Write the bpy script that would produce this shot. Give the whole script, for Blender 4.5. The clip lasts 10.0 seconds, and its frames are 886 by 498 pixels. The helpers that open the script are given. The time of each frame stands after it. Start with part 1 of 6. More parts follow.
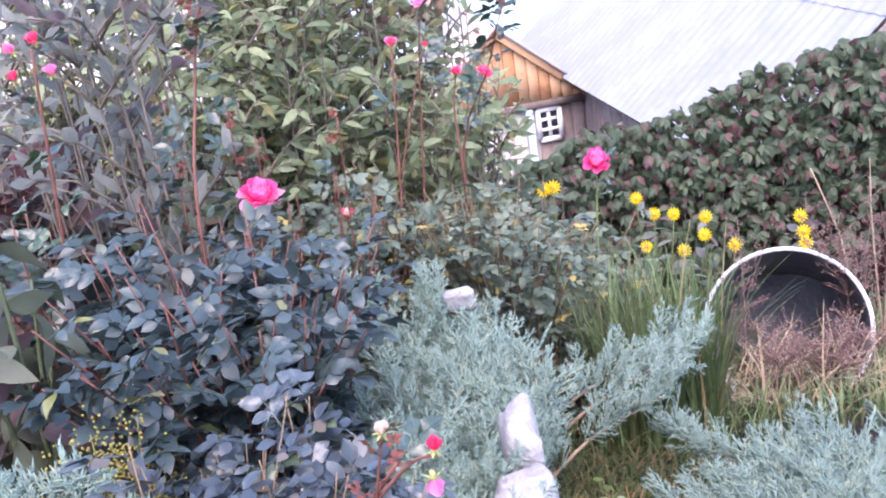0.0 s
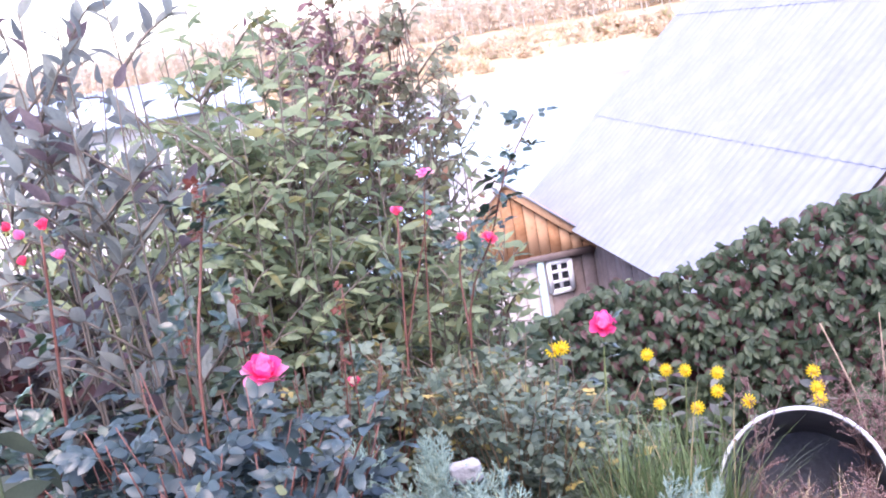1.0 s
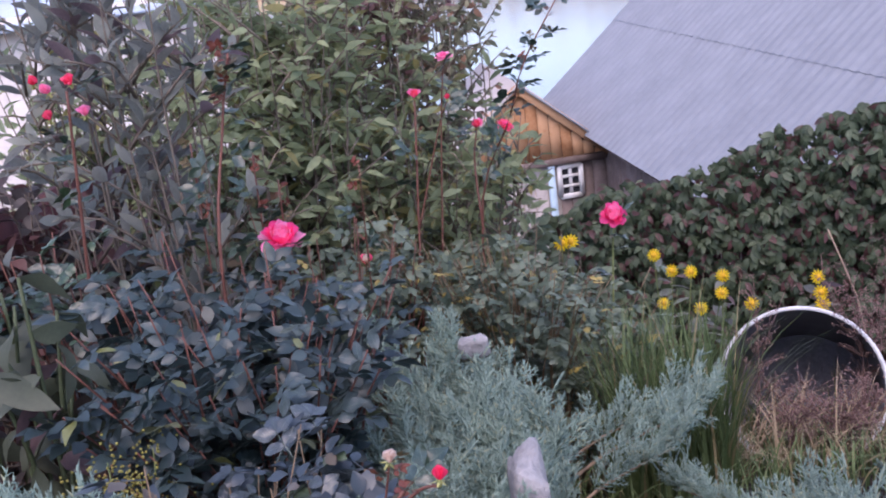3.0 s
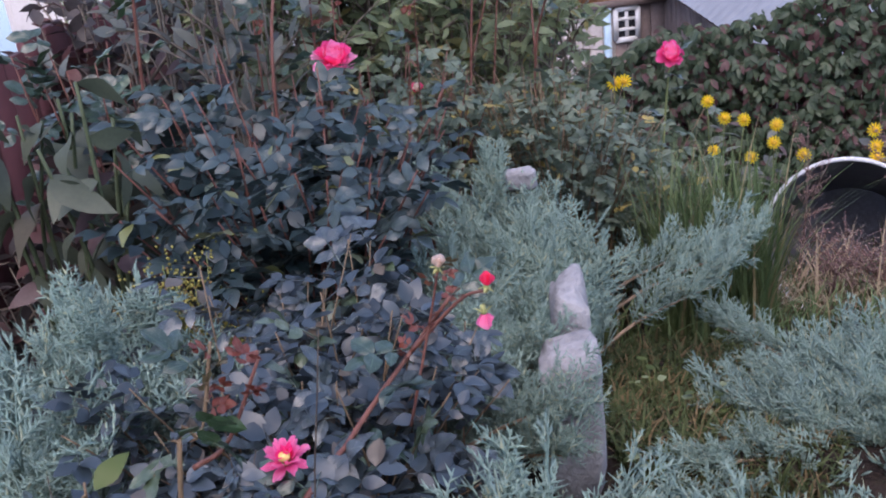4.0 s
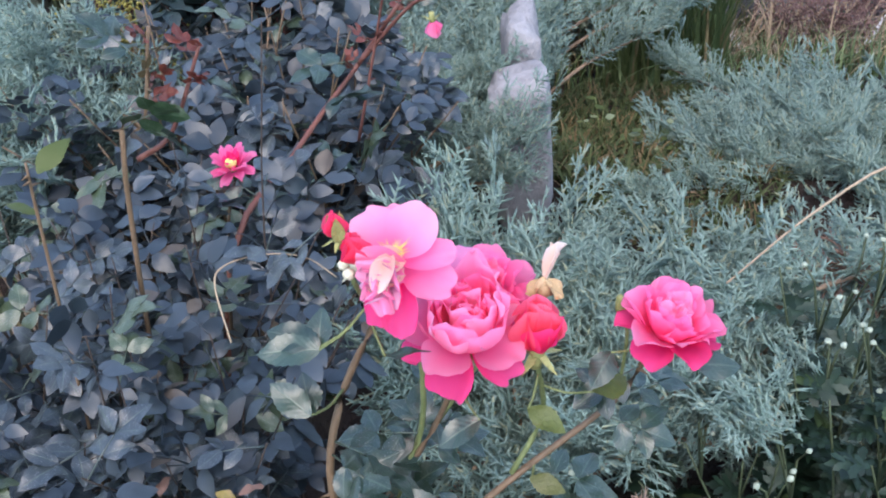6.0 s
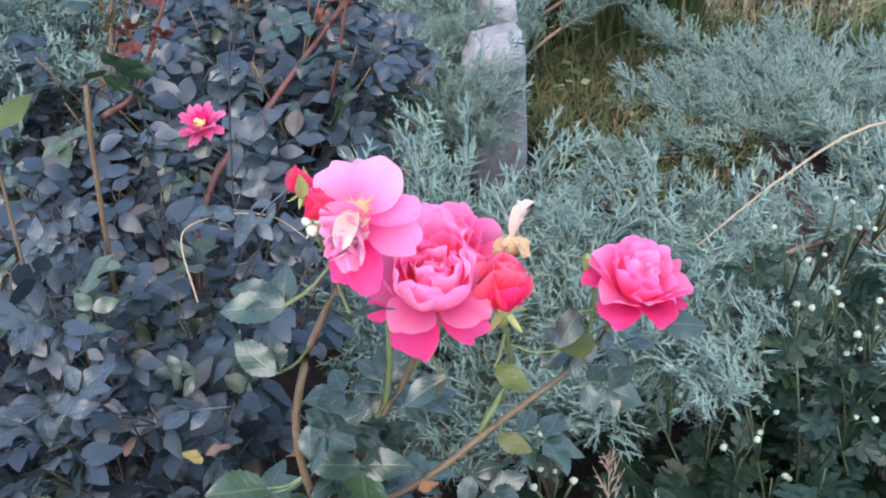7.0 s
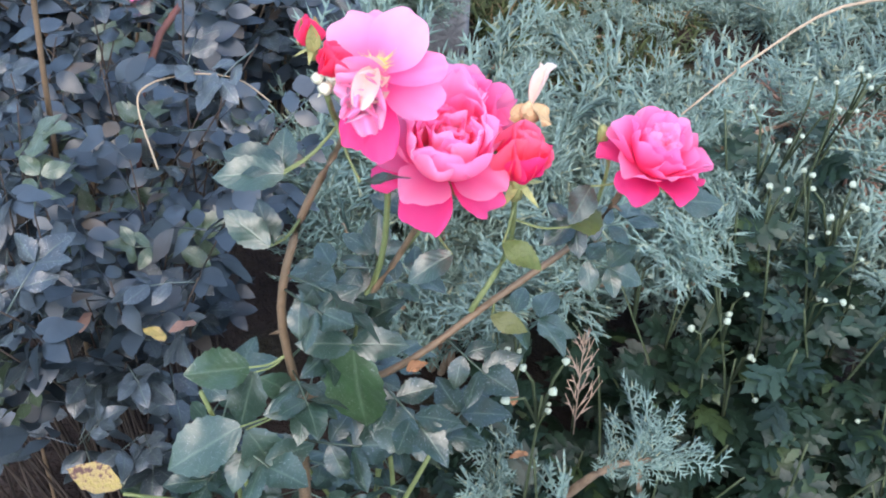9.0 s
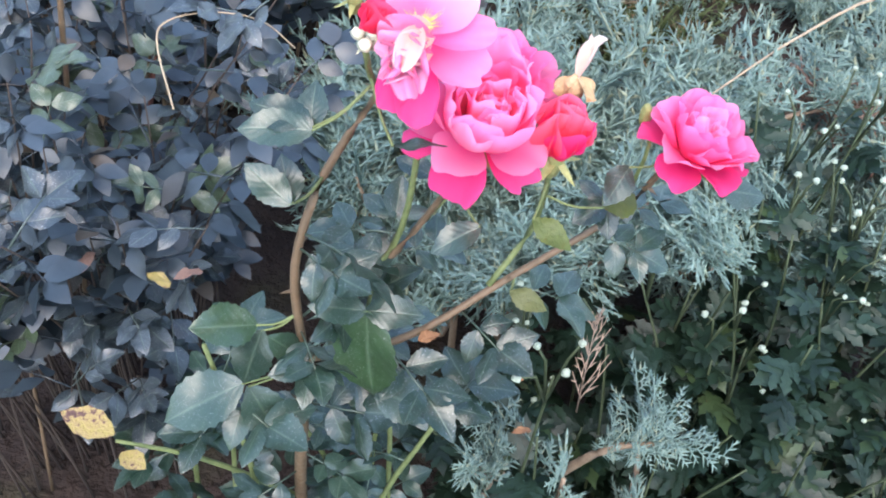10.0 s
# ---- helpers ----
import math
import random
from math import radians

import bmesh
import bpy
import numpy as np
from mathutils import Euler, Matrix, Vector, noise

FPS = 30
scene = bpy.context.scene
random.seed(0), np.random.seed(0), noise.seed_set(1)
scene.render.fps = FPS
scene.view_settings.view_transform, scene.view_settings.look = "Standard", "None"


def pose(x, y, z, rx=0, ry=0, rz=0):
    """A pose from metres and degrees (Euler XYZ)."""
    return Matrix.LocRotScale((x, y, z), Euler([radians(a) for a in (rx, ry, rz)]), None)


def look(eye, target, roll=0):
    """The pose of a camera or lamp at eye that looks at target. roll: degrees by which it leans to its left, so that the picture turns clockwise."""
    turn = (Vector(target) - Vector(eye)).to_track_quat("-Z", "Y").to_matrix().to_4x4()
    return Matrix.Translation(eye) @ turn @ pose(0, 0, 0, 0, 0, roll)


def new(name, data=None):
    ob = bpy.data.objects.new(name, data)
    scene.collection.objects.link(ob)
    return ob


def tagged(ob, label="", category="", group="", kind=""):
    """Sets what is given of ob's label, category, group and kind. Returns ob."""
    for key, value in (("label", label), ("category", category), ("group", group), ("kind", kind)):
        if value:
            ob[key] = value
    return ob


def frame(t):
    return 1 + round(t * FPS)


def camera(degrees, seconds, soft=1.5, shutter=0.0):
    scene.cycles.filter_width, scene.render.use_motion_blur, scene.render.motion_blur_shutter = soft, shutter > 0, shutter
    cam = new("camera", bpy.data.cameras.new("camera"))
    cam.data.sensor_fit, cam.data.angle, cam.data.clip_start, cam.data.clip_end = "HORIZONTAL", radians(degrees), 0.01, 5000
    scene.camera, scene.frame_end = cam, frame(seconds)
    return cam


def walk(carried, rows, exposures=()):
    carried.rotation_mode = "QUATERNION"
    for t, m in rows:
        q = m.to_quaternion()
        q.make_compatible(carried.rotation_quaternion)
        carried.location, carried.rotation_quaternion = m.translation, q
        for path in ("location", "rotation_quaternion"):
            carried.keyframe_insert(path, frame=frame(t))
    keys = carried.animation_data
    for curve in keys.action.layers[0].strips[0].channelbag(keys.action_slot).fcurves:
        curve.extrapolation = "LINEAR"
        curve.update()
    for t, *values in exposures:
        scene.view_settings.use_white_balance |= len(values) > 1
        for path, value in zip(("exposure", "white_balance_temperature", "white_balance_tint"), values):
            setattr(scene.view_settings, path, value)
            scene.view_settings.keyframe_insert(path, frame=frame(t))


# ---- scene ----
cam = camera(46.0, 10.0, soft=2.0)
ROWS = (
    (0.0, -0.045, 0.059, 1.503, 1.08, -20.30, -9.20),
    (0.5, -0.014, 0.066, 1.521, -0.13, -15.66, -9.68),
    (1.0, -0.011, 0.062, 1.553, 0.51, -12.15, -9.89),
    (1.5, -0.009, 0.033, 1.590, 1.03, -8.04, -10.43),
    (2.0, 0.000, 0.000, 1.600, 0.00, -5.84, -9.70),
    (2.5, -0.012, 0.003, 1.551, 0.31, -11.34, -8.14),
    (2.7, -0.028, 0.016, 1.523, 0.92, -14.02, -8.02),
    (3.8, -0.046, -0.005, 1.481, 4.47, -23.47, -6.74),
    (4.0, -0.050, -0.007, 1.471, 5.49, -25.38, -6.56),
    (4.5, -0.055, -0.021, 1.441, 6.98, -32.45, -6.71),
    (5.0, -0.052, -0.029, 1.430, 5.75, -36.27, -5.81),
    (5.5, -0.054, -0.033, 1.422, 4.50, -37.95, -5.13),
    (6.8, -0.045, -0.027, 1.417, 2.93, -39.08, -5.11),
    (7.0, -0.046, -0.030, 1.412, 2.45, -40.29, -4.11),
    (7.5, -0.060, -0.024, 1.392, -0.42, -45.67, -1.84),
    (8.0, -0.087, -0.012, 1.386, -2.75, -47.67, 0.71),
    (8.5, -0.096, -0.008, 1.376, -4.95, -49.39, 3.14),
    (9.0, -0.100, -0.004, 1.383, -4.80, -46.94, 2.15),
    (9.5, -0.111, -0.006, 1.387, -6.33, -48.02, 4.38),
    (10.0, -0.114, 0.019, 1.372, -5.58, -49.59, 7.29),
)


def sight(x, y, z, yaw, pitch, roll):
    a, b = radians(yaw), radians(pitch)
    ahead = Vector((-math.sin(a) * math.cos(b), math.cos(a) * math.cos(b), math.sin(b)))
    return look((x, y, z), Vector((x, y, z)) + ahead, roll)


walk(cam, [(r[0], sight(*r[1:])) for r in ROWS],
     exposures=[(0.0, 2.88, 6750, 28), (1.0, 2.84, 6650, 30), (1.5, 2.55, 6700, 29), (2.0, 2.28, 6700, 29), (2.5, 1.76, 6750, 29), (4.0, 1.66, 6650, 23), (4.5, 1.74, 6550, 16), (5.5, 1.90, 6550, 14), (7.0, 2.08, 6600, 12), (7.5, 1.94, 6600, 12), (10.0, 2.40, 6650, 11)])

# ---- light: soft evening daylight under a bright hazy sky ----
world = bpy.data.worlds.new("sky")
scene.world = world
world.use_nodes = True
wn, wl = world.node_tree.nodes, world.node_tree.links
sky = wn.new("ShaderNodeTexSky")
sky.sky_type, sky.sun_disc = "NISHITA", False
sky.sun_elevation, sky.sun_rotation = radians(62), radians(186)
sky.air_density, sky.dust_density, sky.ozone_density = 1.0, 1.6, 2.0
wl.new(sky.outputs["Color"], wn["Background"].inputs["Color"])
wn["Background"].inputs["Strength"].default_value = 0.15
sun = new("sun", bpy.data.lights.new("sun", "SUN"))
sun.data.energy, sun.data.angle, sun.data.color = 0.7, radians(60), (1.0, 0.93, 0.84)
sun.matrix_world = look((-5, -47, 88), (0, 0, 0))


# ---- materials ----
def material(name, rough=0.6, spec=0.3, metal=0.0):
    m = bpy.data.materials.new(name)
    m.use_nodes = True
    n, l = m.node_tree.nodes, m.node_tree.links
    p = n["Principled BSDF"]
    p.inputs["Roughness"].default_value = rough
    p.inputs["Specular IOR Level"].default_value = spec
    p.inputs["Metallic"].default_value = metal
    return m, n, l, p


def ramp(n, stops):
    r = n.new("ShaderNodeValToRGB")
    while len(r.color_ramp.elements) < len(stops):
        r.color_ramp.elements.new(0.5)
    for e, (pos, c) in zip(r.color_ramp.elements, stops):
        e.position, e.color = pos, (*c, 1)
    return r


def noise_node(n, l, scale, detail=4.0, rough=0.55, coord="Object"):
    t = n.new("ShaderNodeTexCoord")
    x = n.new("ShaderNodeTexNoise")
    x.inputs["Scale"].default_value, x.inputs["Detail"].default_value, x.inputs["Roughness"].default_value = scale, detail, rough
    l.new(t.outputs[coord], x.inputs["Vector"])
    return x


def bumped(n, l, p, source, strength, distance):
    b = n.new("ShaderNodeBump")
    b.inputs["Strength"].default_value, b.inputs["Distance"].default_value = strength, distance
    l.new(source, b.inputs["Height"])
    l.new(b.outputs["Normal"], p.inputs["Normal"])


def varied(name, stops, scale, rough=0.7, spec=0.3, bump=0.4, depth=0.004, per="none", own=0.35, coord="Object", metal=0.0, fine=6.0):
    """Colour from two scales of grain and, where asked, a shade of its own for each piece."""
    m, n, l, p = material(name, rough, spec, metal)
    a, b = noise_node(n, l, scale, coord=coord), noise_node(n, l, scale * fine, 3.0, coord=coord)
    add = n.new("ShaderNodeMath")
    add.operation = "MULTIPLY_ADD"
    l.new(b.outputs["Fac"], add.inputs[0])
    add.inputs[1].default_value = 0.5
    l.new(a.outputs["Fac"], add.inputs[2])
    last, low = add.outputs[0], 0.25
    if per != "none":
        who = n.new("ShaderNodeObjectInfo" if per == "object" else "ShaderNodeNewGeometry")
        mix = n.new("ShaderNodeMath")
        mix.operation = "MULTIPLY_ADD"
        l.new(who.outputs["Random" if per == "object" else "Random Per Island"], mix.inputs[0])
        mix.inputs[1].default_value = own * 2
        l.new(last, mix.inputs[2])
        sub = n.new("ShaderNodeMath")
        sub.operation = "SUBTRACT"
        l.new(mix.outputs[0], sub.inputs[0])
        sub.inputs[1].default_value = own
        last = sub.outputs[0]
    r = ramp(n, [(0.25 + 0.65 * s, c) for s, c in stops])
    l.new(last, r.inputs["Fac"])
    l.new(r.outputs["Color"], p.inputs["Base Color"])
    bumped(n, l, p, b.outputs["Fac"], bump, depth)
    return m


def foliage(name, dark, light, odd, rough=0.5, spec=0.35, per="island", odd_share=0.07, veil=0.25, scale=60.0, specks=0.0, veins=False):
    """Leaves: each with its own shade between dark and light, a few of them turning; part of the light passes through."""
    m, n, l, p = material(name, rough, spec)
    who = n.new("ShaderNodeNewGeometry" if per == "island" else "ShaderNodeObjectInfo")
    out = who.outputs["Random Per Island" if per == "island" else "Random"]
    r = ramp(n, [(0.0, dark), (1.0 - odd_share - 0.02, light), (1.0 - odd_share, odd), (1.0, odd)])
    l.new(out, r.inputs["Fac"])
    x = noise_node(n, l, scale if per == "island" else 11.0, 3.0)
    g = ramp(n, [(0.3, (0.86, 0.86, 0.87)), (0.7, (1.10, 1.10, 1.09))])
    l.new(x.outputs["Fac"], g.inputs["Fac"])
    mul = n.new("ShaderNodeMix")
    mul.data_type, mul.blend_type = "RGBA", "MULTIPLY"
    mul.inputs["Factor"].default_value = 1.0
    l.new(r.outputs["Color"], mul.inputs["A"])
    l.new(g.outputs["Color"], mul.inputs["B"])
    if specks:
        # pale dust and old spray marks
        v = noise_node(n, l, 70.0, 3.0, 0.6)
        sp = ramp(n, [(0.0, (0, 0, 0)), (0.62, (0, 0, 0)), (0.67, (specks, specks, specks)), (1.0, (specks, specks, specks))])
        l.new(v.outputs["Fac"], sp.inputs["Fac"])
        dust = n.new("ShaderNodeMix")
        dust.data_type = "RGBA"
        l.new(sp.outputs["Color"], dust.inputs["Factor"])
        l.new(mul.outputs["Result"], dust.inputs["A"])
        dust.inputs["B"].default_value = (0.42, 0.44, 0.46, 1)
        mul = dust
    l.new(mul.outputs["Result"], p.inputs["Base Color"])
    height, deep = x.outputs["Fac"], 0.002
    if veins:
        # a midrib and side veins: leaf_uv holds the place across (-1 to 1) and along (0 to 1) the leaflet
        uv = n.new("ShaderNodeAttribute")
        uv.attribute_name = "leaf_uv"
        sep = n.new("ShaderNodeSeparateXYZ")
        l.new(uv.outputs["Vector"], sep.inputs[0])

        def calc(op, a, b):
            c = n.new("ShaderNodeMath")
            c.operation = op
            for k, q in enumerate((a, b)):
                if isinstance(q, (int, float)):
                    c.inputs[k].default_value = q
                else:
                    l.new(q, c.inputs[k])
            return c.outputs[0]

        side = calc("ABSOLUTE", sep.outputs["X"], 0.0)
        ripple = calc("SINE", calc("MULTIPLY", calc("SUBTRACT", calc("MULTIPLY", sep.outputs["Y"], 7.0), calc("MULTIPLY", side, 2.2)), 6.283), 0.0)
        vein = calc("POWER", calc("MULTIPLY_ADD", ripple, 0.5), 6.0)
        rib = calc("MAXIMUM", calc("SUBTRACT", 1.0, calc("MULTIPLY", side, 9.0)), 0.0)
        both = calc("MAXIMUM", calc("MULTIPLY", vein, 0.12), calc("MULTIPLY", rib, 0.7))
        pale = n.new("ShaderNodeMix")
        pale.data_type = "RGBA"
        l.new(calc("MULTIPLY", both, 0.35), pale.inputs["Factor"])
        l.new(mul.outputs["Result"], pale.inputs["A"])
        pale.inputs["B"].default_value = (0.16, 0.22, 0.15, 1)
        mul = pale
        l.new(mul.outputs["Result"], p.inputs["Base Color"])
        height, deep = calc("SUBTRACT", calc("MULTIPLY", ripple, 0.18), calc("MULTIPLY", rib, 0.8)), 0.0004
    bumped(n, l, p, height, 0.35, deep)
    t = n.new("ShaderNodeBsdfTranslucent")
    l.new(mul.outputs["Result"], t.inputs["Color"])
    s = n.new("ShaderNodeMixShader")
    s.inputs["Fac"].default_value = veil
    l.new(p.outputs["BSDF"], s.inputs[1])
    l.new(t.outputs["BSDF"], s.inputs[2])
    l.new(s.outputs["Shader"], n["Material Output"].inputs["Surface"])
    return m


ROSE_LEAF = foliage("rose_leaf", (0.013, 0.026, 0.028), (0.034, 0.057, 0.060), (0.12, 0.13, 0.045), 0.42, 0.5, "island", 0.03, 0.12)
TEAL_LEAF = foliage("blue_green_rose_leaf", (0.013, 0.026, 0.028), (0.035, 0.058, 0.061), (0.09, 0.10, 0.05), 0.40, 0.6, "object", 0.03, 0.12, specks=0.3, veins=True)
ROSE_LEAF_OBJ = foliage("rose_leaf_single", (0.007, 0.022, 0.014), (0.022, 0.048, 0.033), (0.020, 0.048, 0.018), 0.34, 0.7, "object", 0.08, 0.08, specks=0.35, veins=True)
DULL_LEAF = foliage("dull_rose_leaf", (0.010, 0.018, 0.022), (0.040, 0.055, 0.066), (0.042, 0.066, 0.034), 0.37, 0.75, "object", 0.14, 0.10, specks=0.5, veins=True)
DULL_LEAF_JOINED = foliage("dull_rose_foliage", (0.010, 0.018, 0.024), (0.036, 0.052, 0.066), (0.075, 0.06, 0.045), 0.40, 0.65, "island", 0.04, 0.10)
DARK_LEAF_OBJ = foliage("pale_rose_leaf", (0.060, 0.090, 0.066), (0.145, 0.185, 0.135), (0.32, 0.25, 0.08), 0.45, 0.4, "object", 0.07, 0.3, veins=True)
GREEN_LEAF = foliage("green_leaf", (0.155, 0.200, 0.118), (0.320, 0.375, 0.215), (0.26, 0.24, 0.10), 0.5, 0.35, "island", 0.08, 0.5)
DARK_LEAF = foliage("dark_leaf", (0.085, 0.120, 0.085), (0.195, 0.240, 0.155), (0.17, 0.10, 0.07), 0.5, 0.35, "island", 0.12, 0.5)
RED_LEAF = foliage("reddish_leaf", (0.190, 0.095, 0.110), (0.300, 0.180, 0.180), (0.20, 0.17, 0.10), 0.5, 0.3, "island", 0.25, 0.55)
CHERRY_LEAF = foliage("pale_cherry_leaf", (0.170, 0.180, 0.120), (0.300, 0.300, 0.200), (0.30, 0.17, 0.12), 0.5, 0.3, "island", 0.12, 0.55)
SAPLING_LEAF = foliage("sapling_leaf", (0.140, 0.150, 0.145), (0.255, 0.270, 0.240), (0.15, 0.11, 0.12), 0.5, 0.35, "object", 0.15, 0.55)
BROAD_LEAF = foliage("dull_broad_leaf", (0.040, 0.050, 0.034), (0.085, 0.100, 0.066), (0.10, 0.06, 0.06), 0.5, 0.4, "object", 0.15, 0.3)
MAROON_LEAF = foliage("dark_maroon_leaf", (0.040, 0.034, 0.036), (0.085, 0.070, 0.068), (0.11, 0.05, 0.05), 0.5, 0.35, "island", 0.25, 0.3)
BACK_LEAF = foliage("pale_rose_foliage", (0.060, 0.090, 0.066), (0.145, 0.185, 0.135), (0.30, 0.24, 0.08), 0.5, 0.35, "island", 0.05, 0.3)
VINE_LEAF = foliage("vine_leaf", (0.030, 0.050, 0.028), (0.080, 0.108, 0.062), (0.085, 0.038, 0.038), 0.5, 0.35, "island", 0.16)
VINE_LEAF_OBJ = foliage("vine_leaf_single", (0.030, 0.050, 0.028), (0.085, 0.115, 0.062), (0.085, 0.038, 0.038), 0.5, 0.35, "object", 0.14)
MUM_LEAF = foliage("chrysanthemum_leaf", (0.007, 0.019, 0.011), (0.020, 0.044, 0.026), (0.045, 0.075, 0.030), 0.45, 0.4, "object", 0.04)
MUM_LEAF_JOINED = foliage("chrysanthemum_foliage", (0.007, 0.019, 0.011), (0.020, 0.044, 0.026), (0.045, 0.075, 0.030), 0.45, 0.4, "island", 0.04)
YOUNG_LEAF = foliage("young_red_leaf", (0.085, 0.018, 0.014), (0.165, 0.040, 0.026), (0.10, 0.075, 0.035), 0.42, 0.4, "object", 0.18, veins=True)
YELLOW_LEAF = varied("yellowed_leaf", [(0, (0.06, 0.11, 0.03)), (0.35, (0.12, 0.14, 0.04)), (0.55, (0.25, 0.20, 0.06)), (0.80, (0.26, 0.19, 0.08)), (0.88, (0.09, 0.045, 0.04)), (1, (0.07, 0.04, 0.03))], 60, 0.6)
BROWN_LEAF = varied("withered_leaf", [(0, (0.09, 0.05, 0.04)), (1, (0.20, 0.12, 0.09))], 80, 0.7)
RUST_LEAF = varied("rusty_leaf", [(0, (0.12, 0.05, 0.022)), (1, (0.26, 0.13, 0.06))], 80, 0.7)
JUNIPER = foliage("juniper_needles", (0.150, 0.235, 0.205), (0.240, 0.335, 0.295), (0.30, 0.34, 0.24), 0.6, 0.2, "island", 0.05, 0.25, 9)
JUNIPER_DRY = varied("dry_juniper_twig", [(0, (0.16, 0.11, 0.08)), (1, (0.32, 0.23, 0.17))], 80, 0.8)
JUNIPER_WOOD = varied("juniper_wood", [(0, (0.09, 0.055, 0.038)), (1, (0.26, 0.19, 0.13))], 60, 0.85)
DEAD_TWIG = varied("dead_brown_twig", [(0, (0.10, 0.055, 0.042)), (1, (0.22, 0.14, 0.105))], 80, 0.85)
CANE = varied("rose_cane", [(0, (0.070, 0.055, 0.034)), (1, (0.150, 0.100, 0.060))], 30, 0.5)
CANE_RED = varied("red_rose_cane", [(0, (0.070, 0.026, 0.022)), (1, (0.14, 0.056, 0.042))], 30, 0.5)
STALK = varied("green_stalk", [(0, (0.06, 0.085, 0.030)), (1, (0.15, 0.18, 0.07))], 40, 0.6)
BARK = varied("bark", [(0, (0.06, 0.045, 0.038)), (1, (0.17, 0.14, 0.115))], 40, 0.9)
STRAW = varied("dry_straw", [(0, (0.17, 0.12, 0.08)), (1, (0.32, 0.25, 0.17))], 40, 0.8, per="island")
SEED = varied("brown_seed_heads", [(0, (0.075, 0.042, 0.040)), (1, (0.19, 0.12, 0.11))], 40, 0.9, per="island")
GRASS = foliage("grass_blade", (0.055, 0.092, 0.036), (0.135, 0.185, 0.080), (0.24, 0.20, 0.11), 0.55, 0.3, "island", 0.10)
TURF = foliage("short_turf", (0.038, 0.055, 0.020), (0.085, 0.105, 0.042), (0.16, 0.115, 0.06), 0.7, 0.2, "island", 0.22)
FRESH_LEAF = foliage("fresh_leaf", (0.058, 0.082, 0.018), (0.082, 0.11, 0.026), (0.10, 0.11, 0.034), 0.45, 0.4, "object", 0.1, 0.3)
SEDUM = foliage("yellow_green_herb", (0.16, 0.15, 0.04), (0.34, 0.30, 0.08), (0.20, 0.12, 0.05), 0.6, 0.3, "island", 0.1)


def petal_material(name, deep, pale, reach=0.030):
    """Petals: deep at the foot, paler towards the rim, each a little different."""
    m, n, l, p = material(name, 0.55, 0.25)
    x = noise_node(n, l, 60.0, 3.0)
    who = n.new("ShaderNodeObjectInfo")
    t = n.new("ShaderNodeTexCoord")
    ln = n.new("ShaderNodeVectorMath")
    ln.operation = "LENGTH"
    l.new(t.outputs["Object"], ln.inputs[0])
    f = n.new("ShaderNodeMapRange")
    f.inputs["From Min"].default_value, f.inputs["From Max"].default_value = reach * 0.25, reach * 1.15
    l.new(ln.outputs["Value"], f.inputs["Value"])
    mixed = f.outputs["Result"]
    for source, share in ((who.outputs["Random"], 0.30), (x.outputs["Fac"], 0.35)):
        add = n.new("ShaderNodeMath")
        add.operation = "MULTIPLY_ADD"
        l.new(source, add.inputs[0])
        add.inputs[1].default_value = share
        l.new(mixed, add.inputs[2])
        mixed = add.outputs[0]
    r = ramp(n, [(0.30, deep), (1.0, pale)])
    half = n.new("ShaderNodeMath")
    half.operation = "MULTIPLY"
    l.new(mixed, half.inputs[0])
    half.inputs[1].default_value = 0.72
    l.new(half.outputs[0], r.inputs["Fac"])
    l.new(r.outputs["Color"], p.inputs["Base Color"])
    fine = noise_node(n, l, 240.0, 2.0)
    bumped(n, l, p, fine.outputs["Fac"], 0.2, 0.001)
    t = n.new("ShaderNodeBsdfTranslucent")
    l.new(r.outputs["Color"], t.inputs["Color"])
    s = n.new("ShaderNodeMixShader")
    s.inputs["Fac"].default_value = 0.64
    l.new(p.outputs["BSDF"], s.inputs[1])
    l.new(t.outputs["BSDF"], s.inputs[2])
    l.new(s.outputs["Shader"], n["Material Output"].inputs["Surface"])
    return m


PINK = petal_material("pink_petal", (0.94, 0.13, 0.37), (0.985, 0.38, 0.62))
PALE_PINK = petal_material("pale_pink_petal", (0.955, 0.26, 0.50), (0.985, 0.54, 0.74))
DEEP_PINK = petal_material("deep_pink_petal", (0.97, 0.030, 0.220), (0.99, 0.120, 0.360))
CORAL = petal_material("coral_petal", (0.90, 0.060, 0.170), (0.97, 0.260, 0.390))
FADED = petal_material("faded_petal", (0.80, 0.62, 0.52), (0.95, 0.92, 0.84))
LILAC = petal_material("withered_lilac_petal", (0.62, 0.26, 0.46), (0.86, 0.64, 0.76))
YELLOW = petal_material("yellow_petal", (0.93, 0.58, 0.01), (0.98, 0.72, 0.02), 0.4)
DISC = varied("daisy_disc", [(0, (0.42, 0.20, 0.02)), (1, (0.62, 0.36, 0.03))], 300, 0.9, 0.1)
STALK_DARK = varied("dark_green_stalk", [(0, (0.022, 0.034, 0.016)), (1, (0.055, 0.072, 0.036))], 40, 0.6)
# canes deep in the near bush, the shade under its leaves painted in
DARK_CANE = varied("shade_toned_cane", [(0, (0.022, 0.016, 0.014)), (1, (0.060, 0.044, 0.034))], 40, 0.8)
CENTRE = varied("flower_centre", [(0, (0.55, 0.34, 0.06)), (1, (0.80, 0.64, 0.26))], 300, 0.9)
BUD_WHITE = varied("white_bud", [(0, (0.18, 0.24, 0.16)), (1, (0.34, 0.39, 0.31))], 200, 0.7)
SEPAL = varied("sepal", [(0, (0.10, 0.13, 0.04)), (1, (0.28, 0.28, 0.11))], 80, 0.55)
